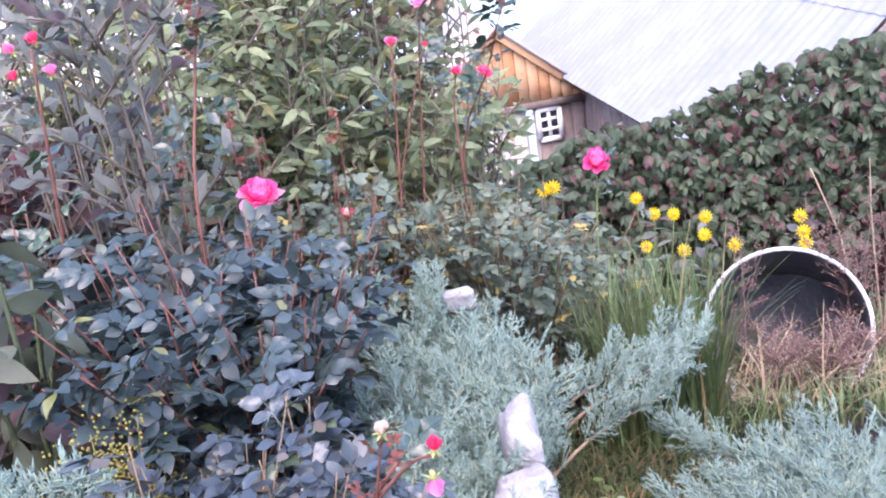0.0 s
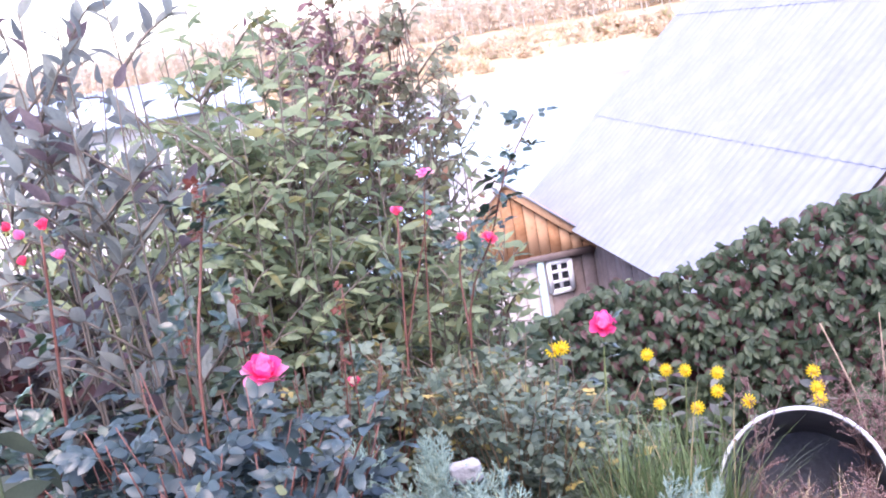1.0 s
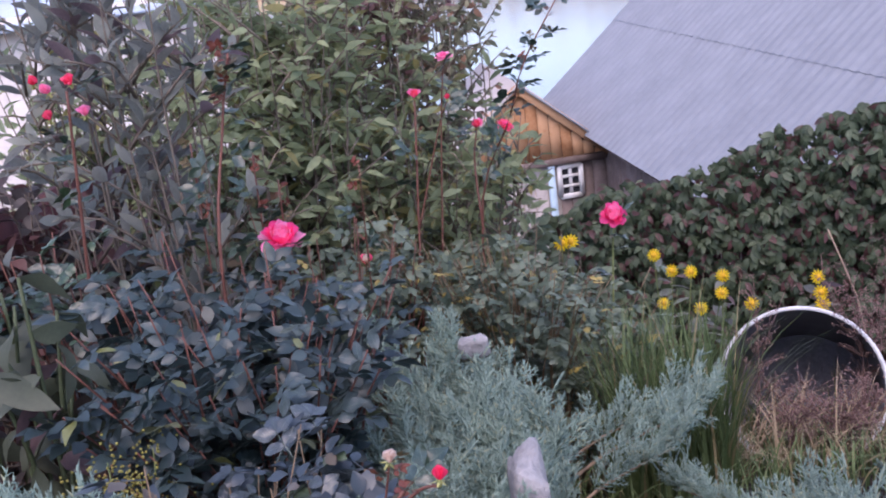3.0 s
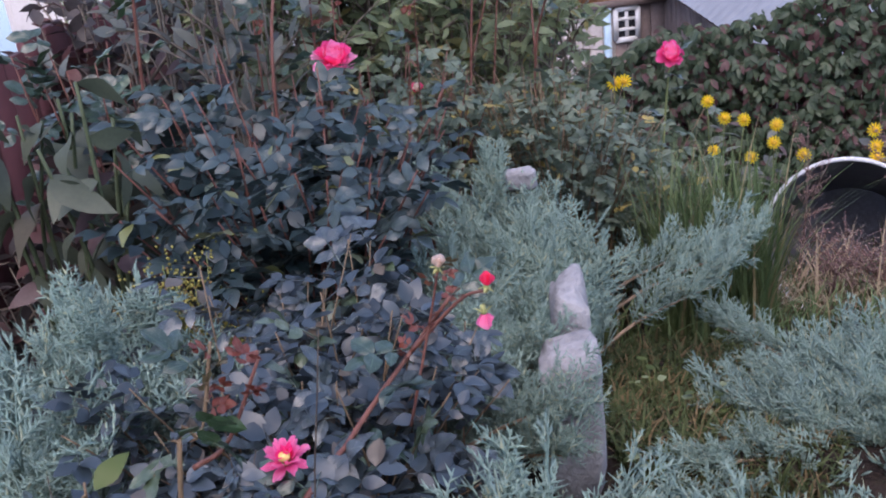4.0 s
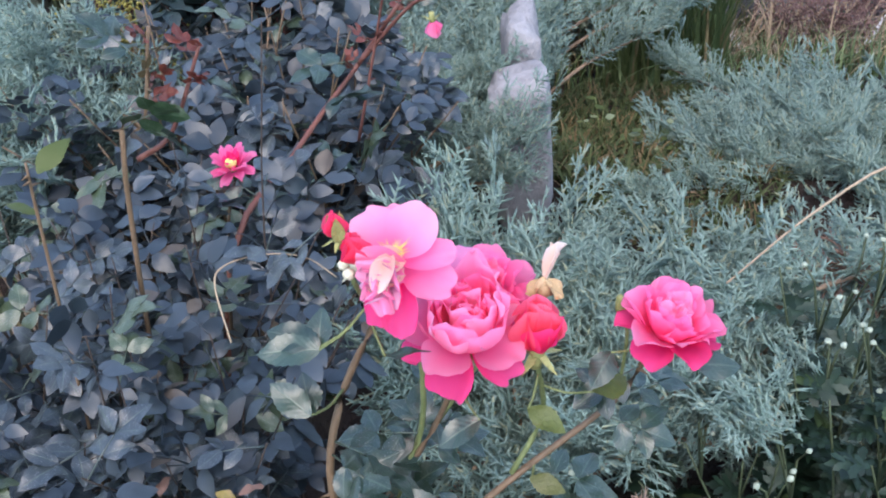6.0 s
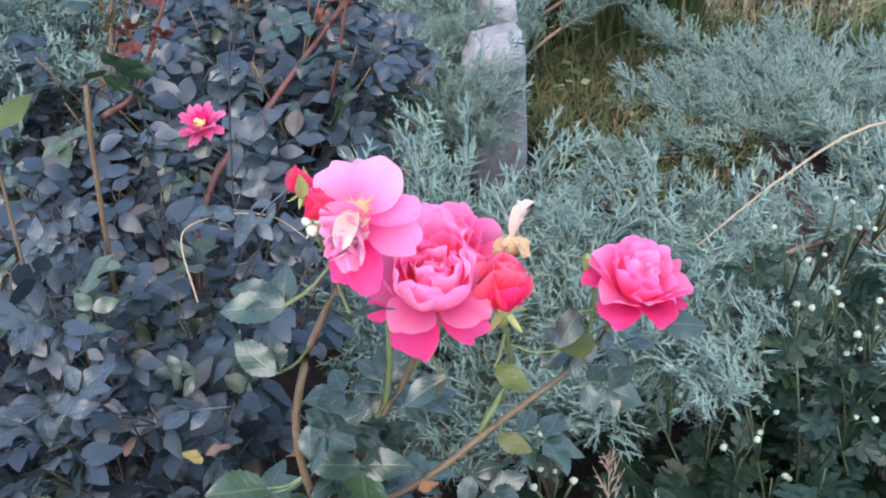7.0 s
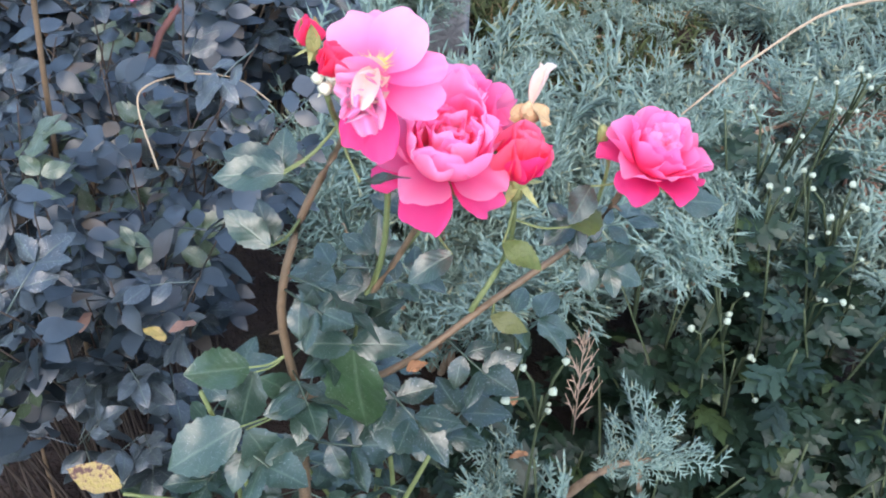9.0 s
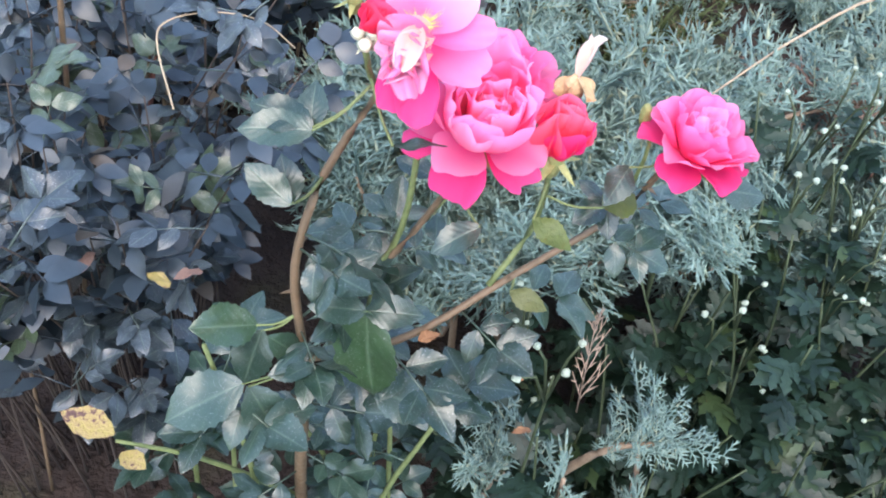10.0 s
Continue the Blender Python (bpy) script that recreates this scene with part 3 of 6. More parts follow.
# ---- ground, lake, far bank ----
def ground_sheet():
    ys = np.concatenate([np.arange(-6, 8, 0.12), np.arange(8, 60, 1.5), np.arange(60, 480, 6), np.geomspace(480, 4000, 16)])
    xs = np.concatenate([-np.geomspace(3000, 40, 24), np.arange(-36, -3, 3), np.arange(-3, 4, 0.14), np.arange(4, 40, 3), np.geomspace(40, 3000, 24)])
    X, Y = np.meshgrid(xs, ys)
    Z = G(X, Y)
    rough = np.array([noise2(a, b, 1.7) * 0.05 + noise2(a, b, 6.0, 2) * 0.02 for a, b in zip(X.ravel(), Y.ravel())]).reshape(X.shape)
    Z = Z + rough * np.where(Y < 10, 1, 12 * (Y < 60) + 6 * (Y > 190))
    i, j = np.meshgrid(np.arange(len(ys) - 1), np.arange(len(xs) - 1), indexing="ij")
    w = len(xs)
    F = np.stack([i * w + j, i * w + j + 1, (i + 1) * w + j + 1, (i + 1) * w + j], -1).reshape(-1, 4)
    ob = part("ground", [(np.stack([X, Y, Z], -1).reshape(-1, 3), [F], 0)], GROUND)
    tagged(ob, "dark garden soil falling to a yellow sedge bank beyond the lake", "ground", kind="structure")
    xs, ys = np.linspace(-900, 900, 31), np.linspace(45, 520, 20)
    X, Y = np.meshgrid(xs, ys)
    i, j = np.meshgrid(np.arange(19), np.arange(30), indexing="ij")
    F = np.stack([i * 31 + j, i * 31 + j + 1, (i + 1) * 31 + j + 1, (i + 1) * 31 + j], -1).reshape(-1, 4)
    ob = part("water", [(np.stack([X, Y, X * 0 - 12.0], -1).reshape(-1, 3), [F], 0)], WATER)
    tagged(ob, "pale calm lake reflecting the bright sky", "water", kind="structure")


ground_sheet()


def far_woods():
    g = np.random.default_rng(3)
    clumps = []
    for q in range(4):
        c = norm(g.normal(size=(9, 3))) * g.uniform(0.2, 1.0, (9, 1))
        tri = c[:, None] + g.normal(0, 0.55, (9, 3, 3))
        clumps.append((tri.reshape(-1, 3), [np.arange(27).reshape(9, 3)]))
    trunks, crowns = [], []
    for row, (d0, h0) in enumerate(((165, 11), (180, 13), (200, 15))):
        for x in np.arange(-230, 330, 2.7 - 0.2 * row):
            x = x + g.uniform(-2, 2)
            y = 205 + d0 - 0.65 * x + g.uniform(-8, 8)
            z, h = float(G(x, y)), h0 * g.uniform(0.72, 1.15) * (1 + max(0, x) * 0.0022)
            trunks.append(tube([(x, y, z - 0.3), (x + g.uniform(-0.3, 0.3), y, z + h * 0.55), (x, y, z + h * 0.92)], 0.28, 0.06, 5))
            k = 90
            u = g.uniform(0.16, 1.0, k)
            r = h * 0.21 * np.sin(np.clip((1.08 - u) / 0.86, 0, 1) * np.pi * 0.62) + 0.2
            a = g.uniform(0, 2 * np.pi, k)
            P = np.stack([x + r * np.cos(a) * g.uniform(0.2, 1, k), y + r * np.sin(a), z + u * h], -1)
            D = g.normal(size=(k, 3))
            for q in range(4):
                sel = np.arange(k) % 4 == q
                M = frames(P[sel], D[sel], g.normal(size=(sel.sum(), 3)), g.uniform(0.40, 0.95, sel.sum()) * h / 13)
                crowns.append(scatter(clumps[q], M))
    woods = thing("far_woods", (0, 380, -5), "autumn birch wood with pale trunks beyond the lake", "woods", kind="stuff")
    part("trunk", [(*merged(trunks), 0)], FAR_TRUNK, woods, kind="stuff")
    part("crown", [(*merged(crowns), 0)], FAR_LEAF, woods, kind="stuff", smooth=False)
    bits = []
    for _ in range(520):
        x = g.uniform(-150, 220)
        d = g.choice([38, 60, 85, 120]) + g.normal(0, 11)
        if noise2(x * 0.02, d * 0.02, 1.0, 5) < -0.05:
            continue
        y = 205 + d - 0.65 * x
        s = g.uniform(0.8, 2.6) * (1.3 if d < 75 else 1.0)
        k = 24
        P = np.array([x, y, float(G(x, y))]) + g.normal(0, 1, (k, 3)) * (s * 0.9, s * 0.6, 0) + np.stack([np.zeros(k), np.zeros(k), g.uniform(0.1, 1.0, k) * s], -1)
        bits.append(scatter(clumps[_ % 4], frames(P, g.normal(size=(k, 3)), g.normal(size=(k, 3)), g.uniform(0.25, 0.5, k) * s)))
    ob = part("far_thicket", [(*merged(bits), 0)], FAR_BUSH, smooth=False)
    tagged(ob, "brownish willow thickets scattered over the far sedge bank", "bushes", kind="stuff")


far_woods()

# ---- the wooden house down the slope ----
EV, NV = np.array([-0.147, 0.989, 0.0]), np.array([0.989, 0.147, 0.0])
HO = np.array([1.95, 12.84, 0.14])
PITCH = radians(40.2)
SV = math.cos(PITCH) * NV + np.array([0, 0, math.sin(PITCH)])
TV = -math.sin(PITCH) * NV + np.array([0, 0, math.cos(PITCH)])


def hp(e, n, z):
    """A place of the house: along its ridge, across it, height."""
    return HO + EV * e + NV * n + np.array([0, 0, z - HO[2]])


def corrugated(length, width=1.09, pitch=1.005 / 7, amp=0.0060, thick=0.004):
    """A wavy roofing sheet, waves running up the slope."""
    n = int(width / pitch * 8) + 1
    x = np.linspace(0, width, n)
    z = amp * np.cos(x / pitch * 2 * np.pi)
    V = np.array([(a, y, b + o) for o in (0, -thick) for y in (0, length * 0.5, length) for a, b in zip(x, z)])
    F = []
    for k in range(2):
        for i in range(n - 1):
            a = k * n + i
            F += [(a, a + 1, a + n + 1, a + n), (3 * n + a, 3 * n + a + n, 3 * n + a + n + 1, 3 * n + a + 1)]
    # the cut ends have points of their own, so that the waves stay evenly shaded
    E, at = [], len(V)
    for k in (0, 2):
        E += [V[k * n + i] for i in range(n)] + [V[(3 + k) * n + i] for i in range(n)]
    for q in range(2):
        o = at + q * 2 * n
        F += [(o + i, o + n + i, o + n + i + 1, o + i + 1) if q == 0 else (o + i, o + i + 1, o + n + i + 1, o + n + i) for i in range(n - 1)]
    return np.concatenate([V, np.array(E)]), [np.array(F)]


def planks(parent, name, a, b, bottom, top_of, mat, width=0.14, thick=0.025, out=None, gap=0.006):
    """Upright boards side by side from a to b, each up to top_of(share)."""
    a, b = np.asarray(a, float), np.asarray(b, float)
    ln = np.linalg.norm((b - a)[:2])
    n = max(1, round(ln / width))
    d = (b - a) / n
    nrm = norm(np.cross((b - a) * (1, 1, 0), (0, 0, 1)))
    r = random.Random(len(name) + n)
    for k in range(n):
        p = a + d * (k + 0.5)
        z0, z1 = (bottom((k + 0.5) / n) if callable(bottom) else bottom), top_of((k + 0.5) / n)
        if z1 - z0 < 0.03:
            continue
        q = p + nrm * r.uniform(-0.004, 0.004)
        part(name, [(*beam((q[0], q[1], z0), (q[0], q[1], z1), ln / n - gap, thick, nrm), 0)], mat, parent, smooth=False)


def house():
    base = hp(-3.2, 1.7, -3.2)
    h = thing("house", base, "old wooden house with a grey corrugated roof below the garden", "house")
    rows = ((-1.37, 1.45, 0.0), (0.0, 1.62, 0.007), (1.55, 0.80, 0.014))
    for s0, ln, lift in rows:
        V, F = corrugated(ln)
        me = None
        for k in range(6):
            e0 = -6.20 + k * 1.005
            m = Matrix.Identity(4)
            for c, v in enumerate((EV, SV, TV, HO + EV * e0 + SV * s0 + TV * lift)):
                for q in range(3):
                    m[q][c] = v[q]
            me = me or mesh_of("roof_sheet", [(V, F, 0)], SLATE)
            placed("roof_sheet", me, m, h)
    ridge = HO + SV * 2.30
    # the slope that faces away, one sheet row
    back = -math.cos(PITCH) * NV + np.array([0, 0, math.sin(PITCH)])
    quad = np.array([ridge + EV * -6.20, ridge + EV * -0.17, ridge + EV * -0.17 - back * 3.6, ridge + EV * -6.20 - back * 3.6])
    quad = np.concatenate([quad, quad - (0, 0, 0.03)])
    part("back_slope", [(quad, [np.array([(0, 1, 2, 3), (7, 6, 5, 4), (0, 4, 5, 1), (1, 5, 6, 2), (2, 6, 7, 3), (3, 7, 4, 0)])], 0)], SLATE, h, smooth=False)
    for v, nm in ((SV, 0), (back, 1)):
        a, b = ridge + EV * -6.26, ridge + EV * -0.12
        up = TV if nm == 0 else math.sin(PITCH) * NV + np.array([0, 0, math.cos(PITCH)])
        part("ridge_cap", [(*beam(a - v * 0.07 + up * 0.055, b - v * 0.07 + up * 0.055, 0.15, 0.012, up), 0)], TURQ, h, "pale turquoise metal ridge cap", smooth=False)
    for e in (-6.24, -0.13):
        part("verge_board", [(*beam(hp(e, 0, 0.14) + SV * -1.38 - TV * 0.07, hp(e, 0, 0.14) + SV * 2.3 - TV * 0.07, 0.03, 0.13, TV), 0)], WOOD_DARK, h, smooth=False)
    part("fascia_board", [(*beam(HO + SV * -1.34 - TV * 0.08 + EV * -6.2, HO + SV * -1.34 - TV * 0.08 + EV * -0.17, 0.03, 0.12, TV), 0)], WOOD_DARK, h, smooth=False)
    ez = HO[2] - 1.36 * math.sin(PITCH)
    # walls of boards
    planks(h, "wall_plank", hp(-6.05, -0.80, 0), hp(-0.35, -0.80, 0), -3.5, lambda t: ez + 0.12, WOOD_DARK, 0.16)
    nr = 2.30 * math.cos(PITCH)
    rise = lambda t: ez + 0.12 + (1 - abs(2 * t - 1)) * (nr + 0.80) * math.tan(PITCH)
    planks(h, "gable_plank", hp(-0.35, -0.80, 0), hp(-0.35, 2 * nr + 0.80, 0), -3.8, rise, WOOD_GREY, 0.2)
    planks(h, "gable_plank", hp(-6.05, -0.80, 0), hp(-6.05, 2 * nr + 0.80, 0), -3.0, rise, WOOD_DARK, 0.2)
    planks(h, "wall_plank", hp(-6.05, 2 * nr + 0.80, 0), hp(-0.35, 2 * nr + 0.80, 0), -3.6, lambda t: ez + 0.12, WOOD_DARK, 0.3)

    # porch with its own small gable
    e, na, za, half, sl = -2.08, -1.68, -0.20, 0.86, 0.86
    low = lambda n: za - abs(n - na) * sl
    planks(h, "porch_plank", hp(e, na - half, 0), hp(e, na + half, 0), -0.97, lambda t: low(na + (2 * t - 1) * half) - 0.01, WOOD_ORANGE, 0.115)
    lining = [hp(e + 0.03, na - half, -0.97), hp(e + 0.03, na + half, -0.97), hp(e + 0.03, na + half, low(na + half)), hp(e + 0.03, na, za - 0.02), hp(e + 0.03, na - half, low(na - half))]
    lining = np.array(lining + [p + EV * 0.02 for p in lining])
    part("porch_lining", [(lining, [np.array([(0, 1, 2, 4), (5, 9, 7, 6), (0, 5, 6, 1), (1, 6, 7, 2), (2, 7, 8, 3), (3, 8, 9, 4), (4, 9, 5, 0)]), np.array([(2, 3, 4), (7, 9, 8)])], 0)], WOOD_DARK, h, smooth=False)
    for sgn in (-1, 1):
        a, b = hp(e - 0.06, na, za + 0.03), hp(e - 0.06, na + sgn * (half + 0.12), low(na + half + 0.12) + 0.03)
        part("barge_board", [(*beam(a, b, 0.03, 0.10, (0, 0, 1)), 0)], WOOD_ORANGE, h, smooth=False)
        q = np.array([hp(e - 0.12, na, za + 0.09), hp(e + 1.9, na, za + 0.09), hp(e + 1.9, na + sgn * 1.0, za + 0.09 - sl), hp(e - 0.12, na + sgn * 1.0, za + 0.09 - sl)])
        q = np.concatenate([q, q - (0, 0, 0.03)])
        part("porch_roof", [(q, [np.array([(0, 1, 2, 3), (7, 6, 5, 4), (0, 4, 5, 1), (1, 5, 6, 2), (2, 6, 7, 3), (3, 7, 4, 0)])], 0)], WOOD_GREY if sgn < 0 else SLATE, h, smooth=False)
    part("porch_beam", [(*beam(hp(e - 0.03, na - half, -0.985), hp(e - 0.03, na + half, -0.985), 0.05, 0.07), 0)], WOOD_DARK, h, smooth=False)
    planks(h, "porch_board", hp(e + 0.02, na - half, 0), hp(e + 0.02, -1.33, 0), -3.4, lambda t: -1.02, WOOD_GREY, 0.13)
    planks(h, "porch_board", hp(e + 0.02, -1.10, 0), hp(e + 0.02, na + half, 0), -3.4, lambda t: -1.02, WOOD_DARK, 0.13)
    planks(h, "porch_board", hp(e + 0.02, -1.33, 0), hp(e + 0.02, -1.10, 0), -3.4, lambda t: -1.37, WOOD_DARK, 0.13)
    # window with white bars
    n0, n1, z0, z1 = -1.33, -1.10, -1.37, -1.05
    w = part("window", [(*beam(hp(e, n0, z), hp(e, n1, z), 0.06, 0.05), 0) for z in (z0, z1)] + [(*beam(hp(e, n, z0), hp(e, n, z1), 0.05, 0.06, EV), 0) for n in (n0, n1)], WHITE_PAINT, h, "white painted window frame", smooth=False)
    part("glazing_bar", [(*beam(hp(e, (n0 + n1) / 2, z0), hp(e, (n0 + n1) / 2, z1), 0.035, 0.03, EV), 0)], WHITE_PAINT, w, smooth=False)
    for k in (1, 2):
        z = z0 + (z1 - z0) * k / 3
        part("glazing_bar", [(*beam(hp(e - 0.003, n0, z), hp(e - 0.003, n1, z), 0.03, 0.03), 0)], WHITE_PAINT, w, smooth=False)
    for i in range(2):
        for k in range(3):
            a, b = n0 + (n1 - n0) * i / 2, n0 + (n1 - n0) * (i + 1) / 2
            za_, zb_ = z0 + (z1 - z0) * k / 3, z0 + (z1 - z0) * (k + 1) / 3
            part("pane", [(*beam(hp(e + 0.012, (a + b) / 2, za_), hp(e + 0.012, (a + b) / 2, zb_), b - a, 0.004, EV), 0)], GLASS, w, smooth=False)
    part("corner_post", [(*beam(hp(e - 0.02, -1.42, -3.4), hp(e - 0.02, -1.42, -1.0), 0.07, 0.06, EV), 0)], BLUE_TRIM, h, "pale blue painted post", smooth=False)


house()


def far_house():
    """A low building with a pale blue roof, half hidden behind the saplings."""
    c, d, n = np.array([-6.3, 19.2, 0]), norm(np.array([0.93, 0.30, 0])), norm(np.array([-0.30, 0.93, 0]))
    g = float(G(-6.3, 19.2))
    h = thing("far_house", (c[0], c[1], g), "low pale house with a light blue sheet roof behind the saplings", "house")
    ln, wd, ez, rz = 2.6, 1.8, 0.96, 1.35
    P = lambda a, b, z: c + d * a + n * b + np.array([0, 0, z])
    for b in (-wd, wd):
        lo = [P(-ln, b - 0.1, g - 0.5), P(ln, b - 0.1, g - 0.5), P(ln, b + 0.1, g - 0.5), P(-ln, b + 0.1, g - 0.5)]
        V = np.array(lo + [p * (1, 1, 0) + (0, 0, ez) for p in lo])
        part("wall", [(V, [np.array([(3, 2, 1, 0), (4, 5, 6, 7), (0, 1, 5, 4), (1, 2, 6, 5), (2, 3, 7, 6), (3, 0, 4, 7)])], 0)], PLASTER, h, smooth=False)
    for a in (-ln, ln):
        V = []
        for o in (-0.1, 0.1):
            V += [P(a + o, -wd, g - 0.5), P(a + o, wd, g - 0.5), P(a + o, wd, ez), P(a + o, 0, rz - 0.05), P(a + o, -wd, ez)]
        part("gable", [(np.array(V), [np.array([(0, 1, 2, 4), (9, 7, 6, 5), (0, 5, 6, 1), (1, 6, 7, 2), (2, 7, 8, 3), (3, 8, 9, 4), (4, 9, 5, 0)]), np.array([(2, 3, 4), (9, 8, 7)])], 0)], PLASTER, h, smooth=False)
    for s in (-1, 1):
        a = [P(-ln - 0.4, 0, rz), P(ln + 0.4, 0, rz), P(ln + 0.4, s * (wd + 0.4), ez - 0.15), P(-ln - 0.4, s * (wd + 0.4), ez - 0.15)]
        V = np.array(a + [p - (0, 0, 0.06) for p in a])
        part("roof", [(V, [np.array([(0, 1, 2, 3), (7, 6, 5, 4), (0, 4, 5, 1), (1, 5, 6, 2), (2, 6, 7, 3), (3, 7, 4, 0)])], 0)], BLUE_ROOF, h, smooth=False)


far_house()


# ---- fences ----
def fence(a, b, top_a, top_b, label):
    a, b = np.array([*a, 0.0]), np.array([*b, 0.0])
    f = thing("fence", (*a[:2], float(G(*a[:2]))), label, "fence")
    base = lambda t: float(G(*(a + (b - a) * t)[:2])) - 0.05
    planks(f, "board", a, b, base, lambda t: top_a + (top_b - top_a) * t + 0.02 * math.sin(t * 40), MAROON, 0.11, 0.022)
    nrm = norm(np.cross(b - a, (0, 0, 1)))
    for q in (0.25, 0.8):
        za, zb = base(0) + (top_a - base(0)) * q, base(1) + (top_b - base(1)) * q
        part("rail", [(*beam((*(a - nrm * 0.035)[:2], za), (*(b - nrm * 0.035)[:2], zb), 0.04, 0.07), 0)], MAROON, f, smooth=False)
    return f


fence((0.55, 5.95), (3.6, 4.55), -0.32, 0.48, "maroon board fence overgrown with creeper")
fence((-1.34, 1.25), (-1.18, 3.9), 1.0, 0.85, "maroon board fence behind the saplings")


# ---- creeper over the fence ----
def creeper():
    g = np.random.default_rng(21)
    a, b = np.array([0.55, 5.95]), np.array([3.6, 4.55])
    d = norm(b - a)
    n = np.array([d[1], -d[0]])
    v = thing("creeper", (1.4, 5.5, float(G(1.4, 5.5))), "green Virginia creeper turning red in places over a fence", "climbing plant")
    P, D, U, S = [], [], [], []
    for _ in range(5200):
        t = g.uniform(-0.05, 1.0)
        top = (-0.28 + 1.10 * t if t < 0.5 else 0.27 + 0.4 * (t - 0.5)) + 0.08 * noise2(t * 6, 0.5, 1.0)
        hgt = g.uniform(0, 1) ** 0.8
        bare = t > 0.52 and hgt < 0.42 + 0.15 * noise2(t * 9, 1.2, 1.0)
        if bare:
            continue
        z = top + 0.12 - (1 - hgt) * 1.35
        out = 0.06 + 0.14 * g.uniform(0, 1) + (0.0 if hgt < 0.9 else -0.10 * g.uniform(0, 1.5))
        p = a + (b - a) * t + n * out
        P.append((p[0], p[1], z))
        D.append((n[0] * 0.35 + g.normal(0, 0.5), n[1] * 0.35 + g.normal(0, 0.5), -0.7))
        U.append((n[0] + g.normal(0, 0.45), n[1] + g.normal(0, 0.45), 0.55 + g.normal(0, 0.3)))
        S.append(g.uniform(0.052, 0.088))
    M = frames(np.array(P), np.array(D), np.array(U), np.array(S))
    shapes = []
    for k in range(3):
        r = random.Random(k)
        shapes.append(merged([turned(leaf(0.46, 4, 0.3, 0.35, 0.5), (0, 0.08, 0), (q - 2) * 0.62 + r.uniform(-0.15, 0.15), (0.62, 0.85, 1.0, 0.85, 0.62)[q], r.uniform(-0.4, 0.1), r.uniform(-0.3, 0.3)) for q in range(5)]))
    meshes = [mesh_of("leaf", [(*s, 0)], VINE_LEAF_OBJ) for s in shapes]
    order = np.argsort([p[1] for p in P])
    leaf_objects("leaf", meshes, M[order[:300]], v)
    rest = M[order[300:]]
    part("leaves", [(*merged([scatter(s, rest[k::3]) for k, s in enumerate(shapes)]), 0)], VINE_LEAF, v, kind="stuff")
    for k in range(14):
        t = g.uniform(0.02, 0.95)
        p = a + (b - a) * t + n * 0.03
        q = a + (b - a) * min(1, t + g.uniform(-0.1, 0.1)) + n * 0.06
        z0 = float(G(*p))
        part("stem", [(*tube(spline([(p[0], p[1], z0 - 0.02), ((p[0] + q[0]) / 2 + 0.03, (p[1] + q[1]) / 2, (z0 - 0.1) / 2), (q[0], q[1], -0.25 + 0.7 * t)], 8), 0.008, 0.004, 5), 0)], BARK, v)


creeper()


# ---- barrel ----
def barrel():
    c = np.array([1.042, 3.36, -0.210])
    ax = norm(np.array([-0.27, -0.80, 0.47]))
    x = norm(np.cross(ax, (0, 0, 1)))
    z = np.cross(x, ax)
    R, depth, n = 0.285, 0.86, 56
    ang = np.linspace(0, 2 * np.pi, n, endpoint=False)

    def lathe(profile, closed=False):
        V = np.array([c + ax * s + r * (np.cos(a) * x + np.sin(a) * z) for s, r in profile for a in ang])
        i, j = np.meshgrid(np.arange(len(profile) - (0 if closed else 1)), np.arange(n), indexing="ij")
        k, m = (j + 1) % n, (i + 1) % len(profile)
        return V, [np.stack([i * n + j, i * n + k, m * n + k, m * n + j], -1).reshape(-1, 4)]

    foot = c - ax * 0.4 + np.array([0, 0, -R])
    b = thing("barrel", foot, "old metal barrel lying open on its side, worn white rim", "barrel")
    hoop = lambda s: [(s + 0.02, R), (s, R + 0.010), (s - 0.02, R)]
    part("shell", [(*lathe([(-0.005, R)] + hoop(-0.28) + hoop(-0.58) + [(-depth, R)]), 0)], BARREL_OUT, b)
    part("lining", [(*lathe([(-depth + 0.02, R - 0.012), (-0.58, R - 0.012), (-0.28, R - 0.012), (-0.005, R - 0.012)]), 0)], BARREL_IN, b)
    r0 = R - 0.003
    part("rim", [(*lathe([(r[0], r0 + r[1]) for r in [(0.008 * math.cos(t), 0.008 * math.sin(t)) for t in np.linspace(0, 2 * np.pi, 8, endpoint=False)]], True), 0)], BARREL_RIM, b, "worn white rim")
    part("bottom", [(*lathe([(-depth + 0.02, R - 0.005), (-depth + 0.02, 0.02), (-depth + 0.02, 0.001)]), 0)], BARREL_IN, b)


barrel()


